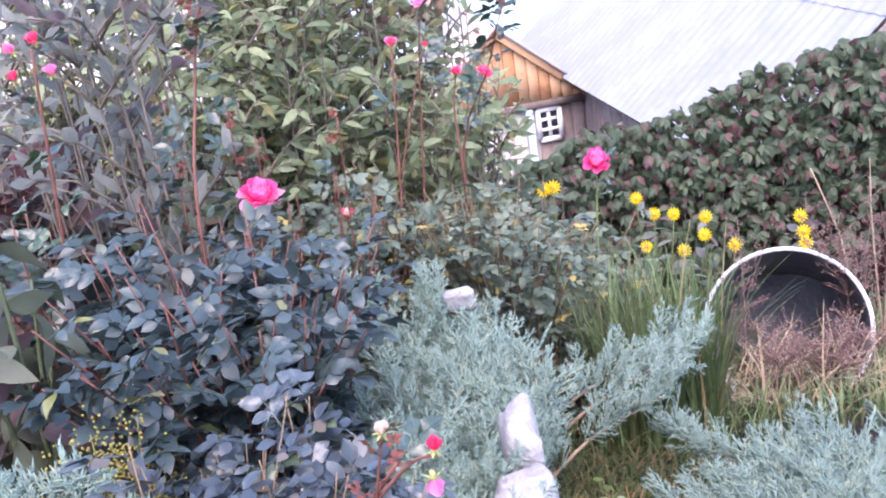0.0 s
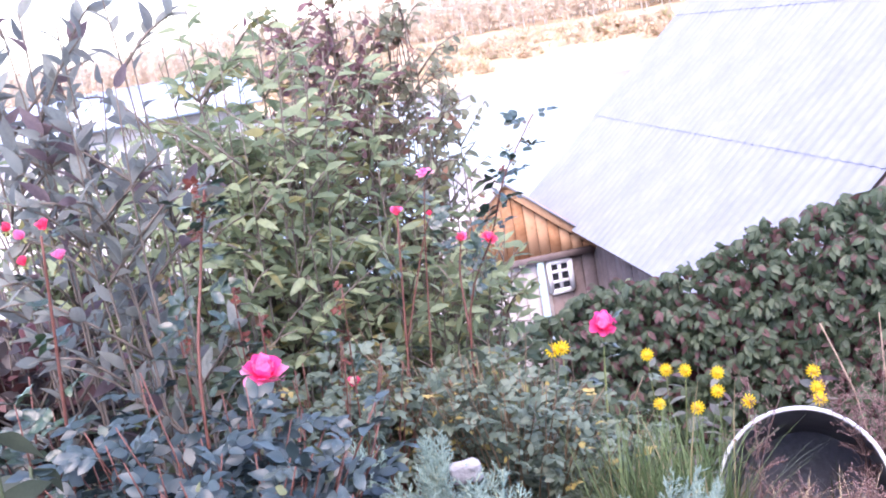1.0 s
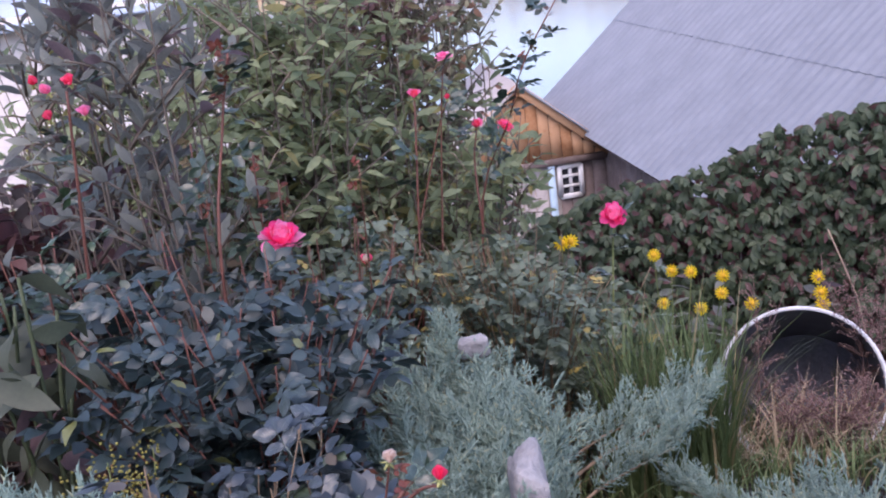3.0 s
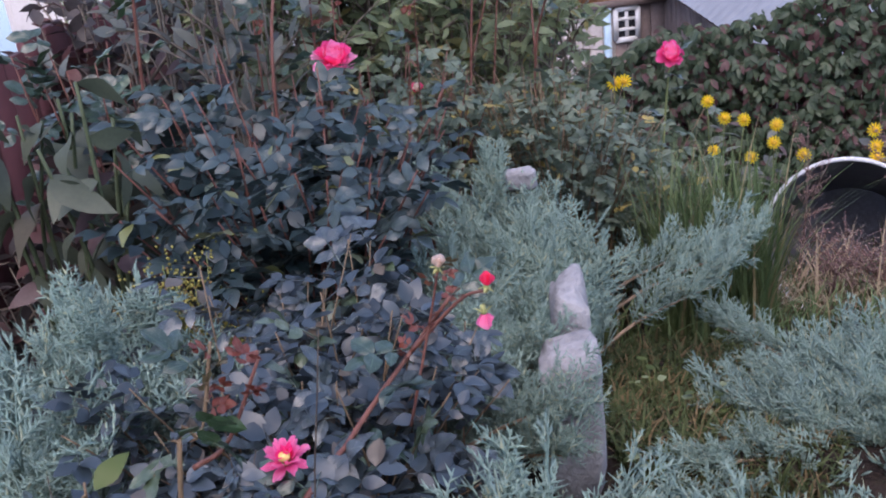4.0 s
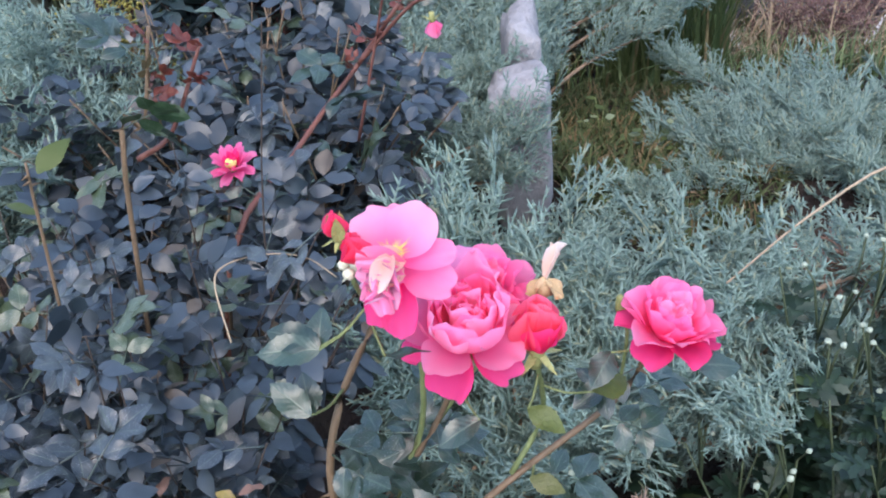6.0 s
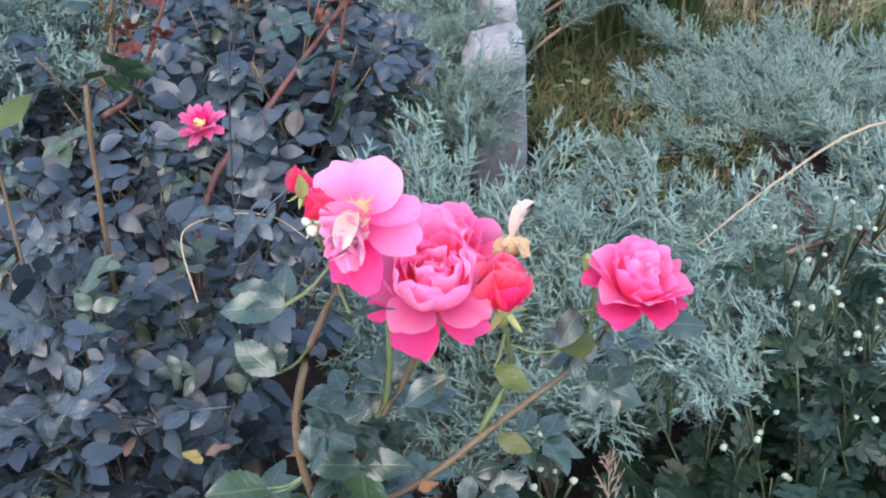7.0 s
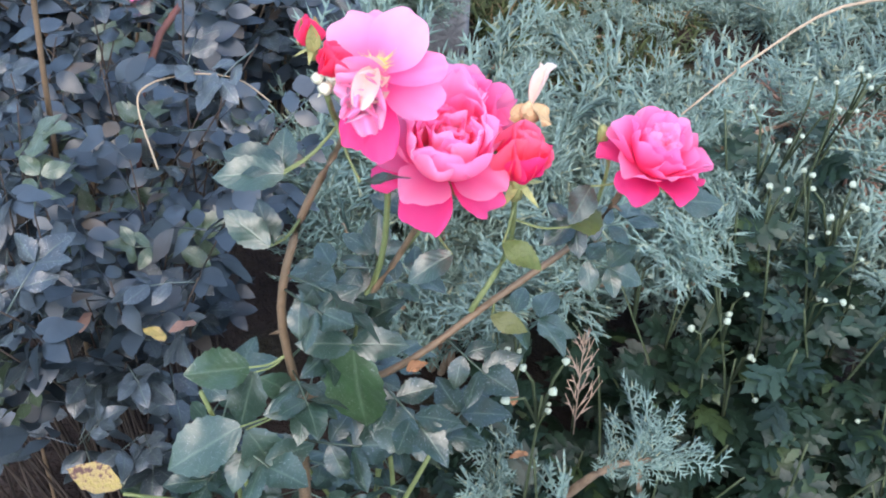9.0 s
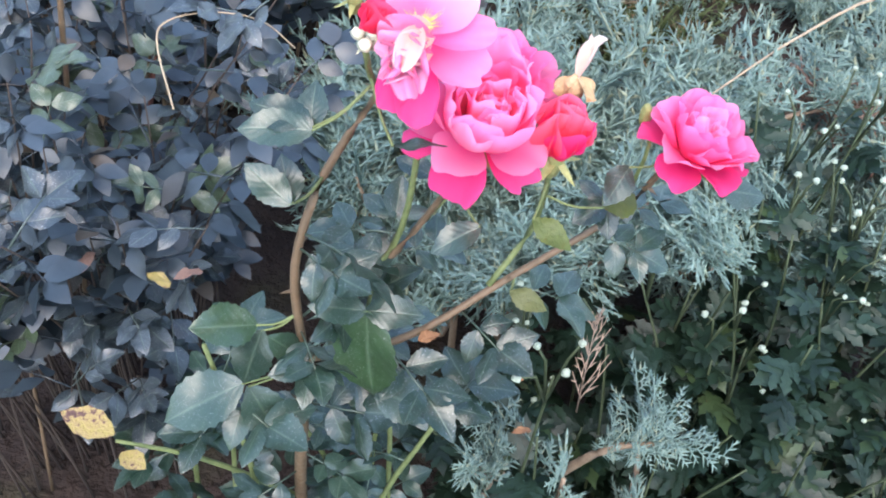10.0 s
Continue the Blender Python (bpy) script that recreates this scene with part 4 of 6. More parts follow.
# ---- saplings and shrubs behind the roses ----
def shrub(name, centre, radii, zlo, ztop, stems, per, leaf_t, size, leaf_mat, label, category, seed, twigs=5, slim=1.0, single=0, single_mat=None, droop=0.15, spread=0.6):
    """A many-stemmed shrub: stems, side twigs and leaves, thinner towards its top."""
    g = np.random.default_rng(seed)
    x0, y0 = centre
    s = thing(name, (x0, y0, float(G(x0, y0))), label, category)
    lines, main = [], []
    for k in range(stems):
        a, q = g.uniform(0, 2 * np.pi), math.sqrt(g.uniform(0, 1))
        x, y = x0 + radii[0] * q * math.cos(a), y0 + radii[1] * q * math.sin(a)
        top = zlo + (ztop - zlo) * g.uniform(0.55, 1.0) * (1 - 0.30 * slim * q * q)
        bx, by = x0 + (x - x0) * 0.35, y0 + (y - y0) * 0.35
        ln = spline([(bx, by, float(G(bx, by)) - 0.02), ((bx + x) / 2 + g.normal(0, 0.04), (by + y) / 2, (zlo + top) / 2 - 0.1), (x, y, top)], 10)
        main.append(ln)
        lines.append(ln)
        for _ in range(twigs):
            f = g.uniform(0.3, 0.9)
            p = ln[int(f * 9)]
            b = g.uniform(0, 2 * np.pi)
            r = g.uniform(0.12, 0.34) * (1.1 - 0.6 * f)
            lines.append(spline([p, p + (r * math.cos(b) * 0.5, r * math.sin(b) * 0.5, r * 0.5), p + (r * math.cos(b), r * math.sin(b), r * g.uniform(0.5, 1.0))], 5))
    for k, ln in enumerate(main):
        part("stem", [(*tube(ln, 0.0045, 0.0016, 5), 0)], BARK, s)
    part("twig", [(*merged([tube(t, 0.0042, 0.0020, 4) for t in lines if len(t) == 5]), 0)], BARK, s, kind="stuff")
    M = np.concatenate([along([l for l in lines if len(l) == 10], per * 2, 0.08, spread, 0.4, size, g, droop), along([l for l in lines if len(l) == 5], per, 0.15, spread * 0.92, 0.4, size, g, droop)])
    g.shuffle(M)
    M = M[M[:, 2, 3] > zlo - 0.2]
    if single:
        me = [mesh_of("leaf", [(*leaf_t, 0)], single_mat)]
        leaf_objects("leaf", me, M[:single], s)
    if len(M) > single:
        part("leaves", [(*scatter(leaf_t, M[single:]), 0)], leaf_mat, s, kind="stuff")
    return s


LONG = leaf(0.36, 4, 0.3, 0.3, 0.4)
NARROW = leaf(0.38, 5, 0.35, 0.25, 0.42)
OVAL = leaf(0.55, 4, 0.2, 0.25, 0.45)
SMALL = leaf(0.5, 3, 0.2, 0.2, 0.45)
shrub("lilac_bush", (-0.72, 3.45), (0.55, 0.45), 0.1, 2.05, 46, 8, LONG, (0.045, 0.085), GREEN_LEAF, "tall light green shrub with narrow leaves", "shrub", 11, 11)
shrub("lilac_bush", (-0.20, 3.75), (0.42, 0.40), -0.2, 1.40, 40, 8, LONG, (0.045, 0.085), GREEN_LEAF, "light green shrub with narrow leaves beside the roses", "shrub", 12, 11)
shrub("lilac_bush", (-0.55, 3.75), (0.40, 0.35), 0.1, 2.0, 30, 8, LONG, (0.045, 0.085), GREEN_LEAF, "light green leafy shrub between the sapling and the plum tree", "shrub", 20, 11)
shrub("lilac_bush", (-1.25, 3.55), (0.36, 0.40), 0.1, 1.72, 34, 8, LONG, (0.045, 0.085), GREEN_LEAF, "light green leafy shrub behind the apple saplings", "shrub", 22, 11)
shrub("plum_tree", (-0.36, 4.25), (0.26, 0.26), 0.4, 2.42, 26, 9, SMALL, (0.034, 0.060), RED_LEAF, "slender plum tree with small dull red leaves", "tree", 13, 12, 1.5)
shrub("cherry_tree", (-0.12, 4.30), (0.24, 0.25), 0.2, 2.30, 26, 8, SMALL, (0.032, 0.056), CHERRY_LEAF, "young cherry tree with drooping pale green leaves", "tree", 14, 11, 1.2, droop=0.5)
shrub("apple_sapling", (-0.70, 2.45), (0.16, 0.22), 0.75, 2.02, 9, 7, NARROW, (0.050, 0.088), SAPLING_LEAF, "young apple sapling with large dull green leaves", "sapling", 15, 4, 0.6, 280, SAPLING_LEAF, -0.15, 0.5)
shrub("apple_sapling", (-0.97, 2.5), (0.18, 0.2), 0.7, 2.05, 9, 7, NARROW, (0.050, 0.088), SAPLING_LEAF, "young apple sapling with dark leaves near the fence", "sapling", 16, 4, 0.6, 280, SAPLING_LEAF, -0.15, 0.5)
shrub("currant_bush", (-0.85, 3.0), (0.40, 0.35), 0.0, 1.15, 44, 8, OVAL, (0.045, 0.075), DARK_LEAF, "dark green currant bush under the saplings", "shrub", 17)
shrub("currant_bush", (0.05, 3.85), (0.40, 0.30), -0.6, 0.75, 44, 8, OVAL, (0.045, 0.075), DARK_LEAF, "dark green bush behind the roses", "shrub", 18)
shrub("currant_bush", (-1.0, 2.1), (0.28, 0.35), 0.1, 0.85, 30, 8, OVAL, (0.050, 0.080), MAROON_LEAF, "dark maroon leafy bush by the maroon fence", "shrub", 19)
shrub("currant_bush", (-1.22, 2.75), (0.26, 0.30), 0.2, 1.20, 28, 8, OVAL, (0.050, 0.080), MAROON_LEAF, "dark maroon leafy bush behind the broad-leaved plants", "shrub", 23)


# ---- rose flowers ----
def petal(width, height, open0, open1, cup, seed, ruffle=0.05, nu=13, nv=11):
    """A cupped petal with a rounded, wavy rim that starts on the axis (z) and leans out to +y; angles from upright in degrees."""
    r = random.Random(seed)
    t = np.linspace(0, 1, nv)
    th = np.radians(open0 + (open1 - open0) * t)
    step = height / (nv - 1)
    yc = np.concatenate([[0], np.cumsum(np.sin(th[:-1]) * step)])
    zc = np.concatenate([[0], np.cumsum(np.cos(th[:-1]) * step)])
    p, q, notch = r.uniform(0, 6.3), r.uniform(0, 6.3), r.uniform(0.0, 0.07)
    V = []
    for v in t:
        for u in np.linspace(-1, 1, nu):
            w = v * (1 - 0.22 * abs(u) ** 2.6 - notch * math.exp(-40 * (u - 0.15) ** 2) + 0.02 * math.sin(7 * u + q))
            hw = width / 2 * (0.22 + 0.78 * math.sin(min(1.0, v * 1.3) * math.pi / 2)) * (1 - 0.14 * max(0.0, (v - 0.65) / 0.35) ** 2)
            a, y, z = np.interp(w, t, th), np.interp(w, t, yc), np.interp(w, t, zc)
            off = cup * hw * u * u + ruffle * height * v**3 * (math.sin(3.4 * u + p) + 0.5 * math.sin(7.3 * u + q)) - 0.05 * height * v**6
            V.append((hw * u * (1 - 0.12 * u * u), y - off * math.cos(a), z + off * math.sin(a)))
    F = np.array([(a * nu + b, a * nu + b + 1, (a + 1) * nu + b + 1, (a + 1) * nu + b) for a in range(nv - 1) for b in range(nu - 1)])
    return np.array(V), [F]


def calyx(size):
    bits = [tube([(0, 0, -0.30 * size), (0, 0, -0.16 * size), (0, 0, -0.02 * size), (0, 0, 0.05 * size)], 0.10 * size, 0.12 * size, 8)]
    for k in range(5):
        a = k * 2 * np.pi / 5
        V, F = leaf(0.28, 4, 0.3, -0.15, 0.3)
        bits.append((V * 0.42 * size @ np.array(Euler((-0.5, 0, a)).to_matrix()).T + np.array([0, 0, -0.02 * size]), F))
    return merged(bits)


WHORLS = {}


def bloom(parent, pos, axis, size, mats, whorls, seed, label="", sepal=None):
    """A rose flower: green calyx with its petals round it. whorls: number, width, height, lean at foot and rim, start radius, cup, which mat."""
    r = random.Random(seed)
    size = round(size * 0.61, 4)
    sepal = sepal or SEPAL
    key = ("calyx", size, sepal.name)
    WHORLS.setdefault(key, mesh_of("rose_flower", [(*calyx(size), 0)], sepal))
    turn = Vector(axis).to_track_quat("Z", "Y").to_matrix().to_4x4()
    b = placed("rose_flower", WHORLS[key], Matrix.Translation(pos) @ turn @ Matrix.Rotation(r.uniform(0, 6.3), 4, "Z"), parent, label)
    for w, (n, wd, ht, o0, o1, rad, cup, mi) in enumerate(whorls):
        mi = min(mi, len(mats) - 1)
        for k in range(n):
            var = k % 3
            key = (w, wd, ht, o0, o1, cup, mi, var, size, mats[mi].name)
            if key not in WHORLS:
                V, F = petal(wd * size, ht * size, o0 + 6 * (var - 1), o1 + 9 * (var - 1), cup, w * 5 + var, 0.025 if o1 < -12 and len(whorls) < 5 else 0.085)
                WHORLS[key] = mesh_of("petal", [(V, F, 0)], mats[mi])
            p = new("petal", WHORLS[key])
            p.parent = b
            a = (k + 0.5 * (w % 2) + r.uniform(-0.16, 0.16)) * 2 * math.pi / n + w * 0.7
            p.matrix_basis = Matrix.Rotation(a, 4, "Z") @ Matrix.Translation((0, rad * size, r.uniform(-0.015, 0.015) * size)) @ Matrix.Rotation(radians(r.uniform(-7, 7)), 4, "Y") @ Matrix.Scale(r.uniform(0.92, 1.07), 4)
    return b


FULL = ((3, 0.26, 0.56, 4, -22, 0.0, 0.7, 1), (4, 0.38, 0.58, 12, -34, 0.03, 0.6, 1), (5, 0.48, 0.62, 22, -34, 0.06, 0.58, 1), (6, 0.56, 0.66, 32, -28, 0.08, 0.52, 1), (6, 0.64, 0.70, 44, -16, 0.10, 0.46, 1),
        (6, 0.70, 0.72, 54, 2, 0.11, 0.42, 0), (5, 0.76, 0.74, 64, 34, 0.12, 0.36, 0), (7, 0.64, 0.74, 68, 92, 0.12, 0.26, 2))
OPEN = ((5, 0.40, 0.42, 28, 14, 0.06, 0.4, 1), (6, 0.52, 0.55, 52, 46, 0.10, 0.3, 0), (6, 0.62, 0.62, 74, 84, 0.11, 0.2, 0))
HALF = ((3, 0.34, 0.50, 2, -10, 0.02, 0.6, 0), (4, 0.44, 0.56, 6, -4, 0.06, 0.55, 0), (5, 0.52, 0.58, 14, 10, 0.09, 0.5, 0), (3, 0.55, 0.55, 30, 44, 0.10, 0.4, 1))
BUD = ((3, 0.42, 0.58, 0, -14, 0.02, 0.8, 0), (3, 0.60, 0.64, 8, -20, 0.06, 0.8, 0), (3, 0.66, 0.60, 14, -20, 0.08, 0.75, 0))
# a globe of incurved petals over a spreading collar and a few that hang
GLOBE = ((4, 0.30, 0.64, 4, -8, 0.03, 0.5, 1), (5, 0.34, 0.66, 10, -10, 0.09, 0.5, 0), (6, 0.42, 0.70, 18, -14, 0.14, 0.5, 1), (6, 0.54, 0.74, 30, -22, 0.18, 0.5, 0),
         (6, 0.68, 0.82, 46, -30, 0.20, 0.48, 1), (5, 0.90, 0.94, 62, -32, 0.18, 0.46, 0), (5, 0.72, 0.60, 92, 70, 0.13, 0.28, 0), (5, 0.62, 0.70, 108, 132, 0.11, 0.16, 2))
# layered petals that open wider from whorl to whorl
LAYERED = ((3, 0.28, 0.56, 2, -10, 0.03, 0.6, 1), (5, 0.36, 0.58, 10, -8, 0.08, 0.5, 1), (5, 0.44, 0.62, 20, -6, 0.12, 0.48, 1), (6, 0.54, 0.66, 32, 2, 0.15, 0.44, 0),
           (6, 0.62, 0.70, 46, 12, 0.16, 0.40, 0), (6, 0.70, 0.70, 62, 40, 0.15, 0.32, 0), (6, 0.66, 0.62, 84, 88, 0.13, 0.22, 2))
CUP = ((3, 0.46, 0.66, 0, -16, 0.02, 0.85, 0), (3, 0.66, 0.78, 6, -22, 0.06, 0.85, 0), (4, 0.72, 0.80, 14, -22, 0.09, 0.8, 0), (3, 0.74, 0.76, 22, -14, 0.10, 0.7, 1))


# ---- the rose in front ----
def with_veins(me, segs=LEAF_SEGS):
    """Notes for each point of a compound leaf its place across and along its leaflet."""
    u, t = np.tile((-1, -0.55, 0, 0.55, 1), segs + 1), np.repeat(np.linspace(0, 1, segs + 1), 5)
    one = np.stack([u, t, 0 * t], -1)
    at = np.zeros((len(me.vertices), 3), np.float32)
    at[:5 * len(one)] = np.tile(one, (5, 1))
    me.attributes.new("leaf_uv", "FLOAT_VECTOR", "POINT").data.foreach_set("vector", at.ravel())
    return me


LEAF_MESH = [with_veins(mesh_of("leaf", [(*rose_leaf(True, k), 0)], ROSE_LEAF_OBJ)) for k in range(4)]
DULL_MESH = [with_veins(mesh_of("leaf", [(*rose_leaf(True, k + 10), 0)], DULL_LEAF)) for k in range(4)]
BACK_MESH = [with_veins(mesh_of("leaf", [(*rose_leaf(True, k + 30), 0)], DARK_LEAF_OBJ)) for k in range(4)]
TEAL_MESH = [with_veins(mesh_of("leaf", [(*rose_leaf(True, k + 50), 0)], TEAL_LEAF)) for k in range(4)]
YOUNG_MESH = [with_veins(mesh_of("leaf", [(*rose_leaf(True, k + 20), 0)], YOUNG_LEAF)) for k in range(2)]


def cane(parent, pts, r0, r1, mat, n=14, thorns=0, seed=0):
    ln = spline(pts, n)
    bits = [tube(ln, r0, r1, 8)]
    r = random.Random(seed)
    for _ in range(thorns):
        p = ln[r.randrange(1, n - 1)]
        a = r.uniform(0, 6.3)
        d = np.array([math.cos(a), math.sin(a), 0.1])
        bits.append(cone(p + d * r1 * 0.5, p + d * (r1 + 0.007), 0.0018))
    part("cane", [(*merged(bits), 0)], mat, parent)
    return ln


def withered_leaf(parent, p, size, turn, lean):
    V, F = broad_leaf(0.6, 10, 0.5, 0.6, 0.05, 0.3)
    placed("withered_leaf", mesh_of("withered_leaf", [(V * size, F, 0)], RUST_LEAF), Matrix.Translation(p) @ Euler((lean, 0.2, turn)).to_matrix().to_4x4(), parent, "rusty brown withered leaf")


def leaflet(parent, foot, tip, mat, seed, lines, lean=-0.35):
    """One rose leaflet from foot to tip, its face to the sky, with a thin stalk to the nearest cane."""
    r = random.Random(seed)
    foot, tip = np.asarray(foot, float), np.asarray(tip, float)
    V, F = broad_leaf(0.60 + r.uniform(-0.05, 0.06), LEAF_SEGS, 0.20 + r.uniform(-0.08, 0.16), 0.12 + r.uniform(-0.1, 0.15), 0.05, 0.18, r.uniform(0.0, 0.3))
    me = mesh_of("leaf", [(V, F, 0)], mat)
    u, t = np.tile((-1, -0.55, 0, 0.55, 1), LEAF_SEGS + 1), np.repeat(np.linspace(0, 1, LEAF_SEGS + 1), 5)
    me.attributes.new("leaf_uv", "FLOAT_VECTOR", "POINT").data.foreach_set("vector", np.stack([u, t, 0 * t], -1).astype(np.float32).ravel())
    m = frames(foot[None], (tip - foot)[None], np.array([[r.uniform(-0.25, 0.25), lean, 0.9]]), np.linalg.norm(tip - foot))
    placed("leaf", me, as_matrix(m[0]), parent)
    near = min((q for ln in lines for q in ln), key=lambda q: np.linalg.norm(q - foot))
    part("leaf_stalk", [(*tube(spline([near, (near + foot) / 2 + (0, 0, -0.004), foot], 6), 0.0009, 0.0007, 4), 0)], STALK, parent)


def spent_flower(parent):
    """An overblown flower: three broad petals still standing, the rest withered and hanging under bare stamens."""
    g = np.random.default_rng(15)
    c = np.array([-0.1014, 0.360, 1.1065])
    right, up, face = np.array([0.996, -0.08, 0.0]), np.array([0.06, 0.73, 0.68]), np.array([-0.06, -0.68, 0.73])
    cv, cf = calyx(0.026)
    f = placed("rose_flower", mesh_of("rose_flower", [(cv @ np.array(Vector(face).to_track_quat("Z", "Y").to_matrix()).T, cf, 0)], SEPAL), Matrix.Translation(c + (0.004, 0.012, -0.010)), parent, "overblown pink flower with a spent centre")

    def blade(name, turn, width, ln, o0, o1, cup, mat, seed, ruffle=0.06, shift=(0.0, 0.0, 0.0), label=""):
        a = radians(turn)
        y = up * math.cos(a) + right * math.sin(a)
        x = np.cross(y, face)
        m = Matrix.Identity(4)
        at = c + right * shift[0] + up * shift[1] + face * shift[2]
        for q in range(3):
            m[q][0], m[q][1], m[q][2], m[q][3] = x[q], y[q], face[q], at[q]
        p = new(name, mesh_of(name, [(*petal(width, ln, o0, o1, cup, seed, ruffle), 0)], mat))
        p.parent = f
        p.matrix_basis = Matrix.Translation(-Vector(origin(f))) @ m
        tagged(p, label)

    blade("petal", -38, 0.030, 0.027, 62, 82, 0.20, PALE_PINK, 1)
    blade("petal", 42, 0.030, 0.030, 60, 80, 0.22, PALE_PINK, 2, shift=(0, 0, 0.002))
    blade("petal", 4, 0.026, 0.026, 70, 96, 0.16, PALE_PINK, 3, shift=(0, 0, -0.004))
    blade("petal", 84, 0.018, 0.032, 64, 84, 0.30, PINK, 4, shift=(0.001, -0.002, 0))
    blade("petal", 112, 0.026, 0.030, 74, 90, 0.3, PINK, 5, shift=(0.002, -0.004, -0.006))
    blade("petal", -78, 0.020, 0.022, 80, 96, 0.3, PINK, 6, shift=(0, -0.002, -0.006))
    for k, (turn, wd, ln) in enumerate(((176, 0.022, 0.034), (204, 0.020, 0.030))):
        blade("petal", turn, wd, ln, 80, 104, 0.2, DEEP_PINK, 7 + k, shift=(0, -0.006, -0.012))
    blade("withered_petal", 196, 0.013, 0.021, 50, 96, 0.8, FADED, 11, 0.12, (0.000, -0.001, 0.009), "cream withered petal")
    for k in range(24):
        blade("withered_petal", 190 + 30 * (k % 6 - 2.5) + g.uniform(-14, 14), 0.010 + 0.003 * (k % 3), 0.012 + 0.004 * (k % 4), 30 + 12 * (k % 3), 110 - 25 * (k % 2), 0.8, (LILAC, FADED, LILAC, PALE_PINK)[k % 4], 20 + k, 0.22,
              ((k % 6 - 3.4) * 0.0034, -0.002 - 0.0032 * (k // 6), 0.001 + 0.0012 * (k % 3)))
    hv, hf = blob(6, 2)
    part("flower_centre", [(hv * (0.0052, 0.0042, 0.0040) + c + face * 0.003, hf, 0)], CENTRE, f, "pale yellow spent centre")
    st = [cone(c + face * 0.003, c + face * 0.009 + right * g.normal(0, 0.0045) + up * (0.002 + g.normal(0, 0.003)), 0.0007) for _ in range(70)]
    part("stamen", [(*merged(st), 0)], CENTRE, f, "yellow stamens")


def front_rose():
    b = thing("rose_bush", (-0.14, 0.40, float(G(-0.14, 0.40))), "rose bush with a cluster of bright pink double flowers", "rose bush")
    g = np.random.default_rng(5)
    root = (-0.14, 0.41, float(G(-0.14, 0.41)) - 0.02)
    knot = (-0.152, 0.358, 0.868)
    cane(b, [root, (-0.16, 0.38, 0.62), knot], 0.005, 0.004, CANE, 10, 3)
    lines = [
        cane(b, [knot, (-0.157, 0.367, 0.936), (-0.145, 0.382, 0.987), (-0.123, 0.392, 1.031), (-0.108, 0.372, 1.075)], 0.0028, 0.0018, CANE, 16, 4, 1),
        cane(b, [knot, (-0.094, 0.367, 0.882), (-0.039, 0.386, 0.917), (0.015, 0.402, 0.956), (0.032, 0.398, 1.000), (0.036, 0.388, 1.022)], 0.0026, 0.0015, CANE, 18, 4, 2),
        cane(b, [(-0.145, 0.362, 0.885), (-0.119, 0.377, 0.916), (-0.093, 0.383, 0.960), (-0.072, 0.365, 1.030)], 0.0023, 0.0016, CANE, 12, 2, 3),
        cane(b, [(-0.119, 0.377, 0.916), (-0.100, 0.385, 0.965), (-0.095, 0.380, 1.085)], 0.0020, 0.0015, STALK, 10),
        cane(b, [(-0.050, 0.384, 0.912), (-0.030, 0.396, 0.950), (-0.034, 0.366, 1.028)], 0.0019, 0.0015, STALK, 10),
        cane(b, [(-0.112, 0.388, 1.045), (-0.120, 0.370, 1.070), (-0.123, 0.358, 1.095)], 0.0017, 0.0014, STALK, 8),
        cane(b, [(-0.093, 0.383, 0.960), (-0.060, 0.390, 1.010), (-0.028, 0.388, 1.050)], 0.0015, 0.0011, STALK, 8),
    ]
    bloom(b, (-0.071, 0.366, 1.049), norm((0.04, -0.30, 0.95)), 0.076, (PINK, PALE_PINK, DEEP_PINK), GLOBE, 1, "full bright pink flower")
    spent_flower(b)
    bloom(b, (-0.060, 0.396, 1.044), norm((0.10, -0.12, 0.98)), 0.060, (PINK, PALE_PINK), LAYERED[:6], 3)
    bloom(b, (-0.0335, 0.364, 1.036), norm((0.12, -0.06, 0.99)), 0.066, (CORAL, DEEP_PINK), CUP, 4, "half open coral pink flower")
    bloom(b, (0.038, 0.386, 1.021), norm((0.24, 0.02, 0.97)), 0.066, (PINK, PALE_PINK, DEEP_PINK), LAYERED, 5, "double pink flower")
    bloom(b, (-0.1197, 0.357, 1.106), norm((0.0, -0.1, 1.0)), 0.046, (CORAL, CORAL), BUD, 6, "tight red bud", PALE_SEPAL)
    bloom(b, (-0.129, 0.370, 1.112), norm((-0.12, 0.0, 1.0)), 0.036, (CORAL, CORAL), BUD[:2], 7, "small green bud with a pink tip")
    sv, sf = blob(5, 2)
    for k in range(5):
        a = k * 1.256 + 0.4
        part("sepal", [(sv * (0.0032, 0.0032, 0.0026) + (-0.1197 + 0.0066 * math.cos(a), 0.357 + 0.0066 * math.sin(a), 1.1035), sf, 0)], PALE_SEPAL, b, "pale curled sepal" if k == 0 else "")
    for k in range(3):
        V, F = leaf(0.5, 6, 0.6, -0.3, 0.35)
        placed("sepal", mesh_of("sepal", [(V * 0.014, F, 0)], SEPAL), Matrix.Translation((-0.129, 0.370, 1.110)) @ Matrix.Rotation(k * 2.1 + 0.3, 4, "Z") @ Euler((1.25, 0, 0)).to_matrix().to_4x4() @ Matrix.Translation((0, 0, 0.004)), b)
    hip = blob(4, 2)
    part("withered_hip", [(hip[0] * (0.0055, 0.0055, 0.0062) + (-0.0288, 0.383, 1.0625), hip[1], 0)], HIP, b, "withered brown hip")
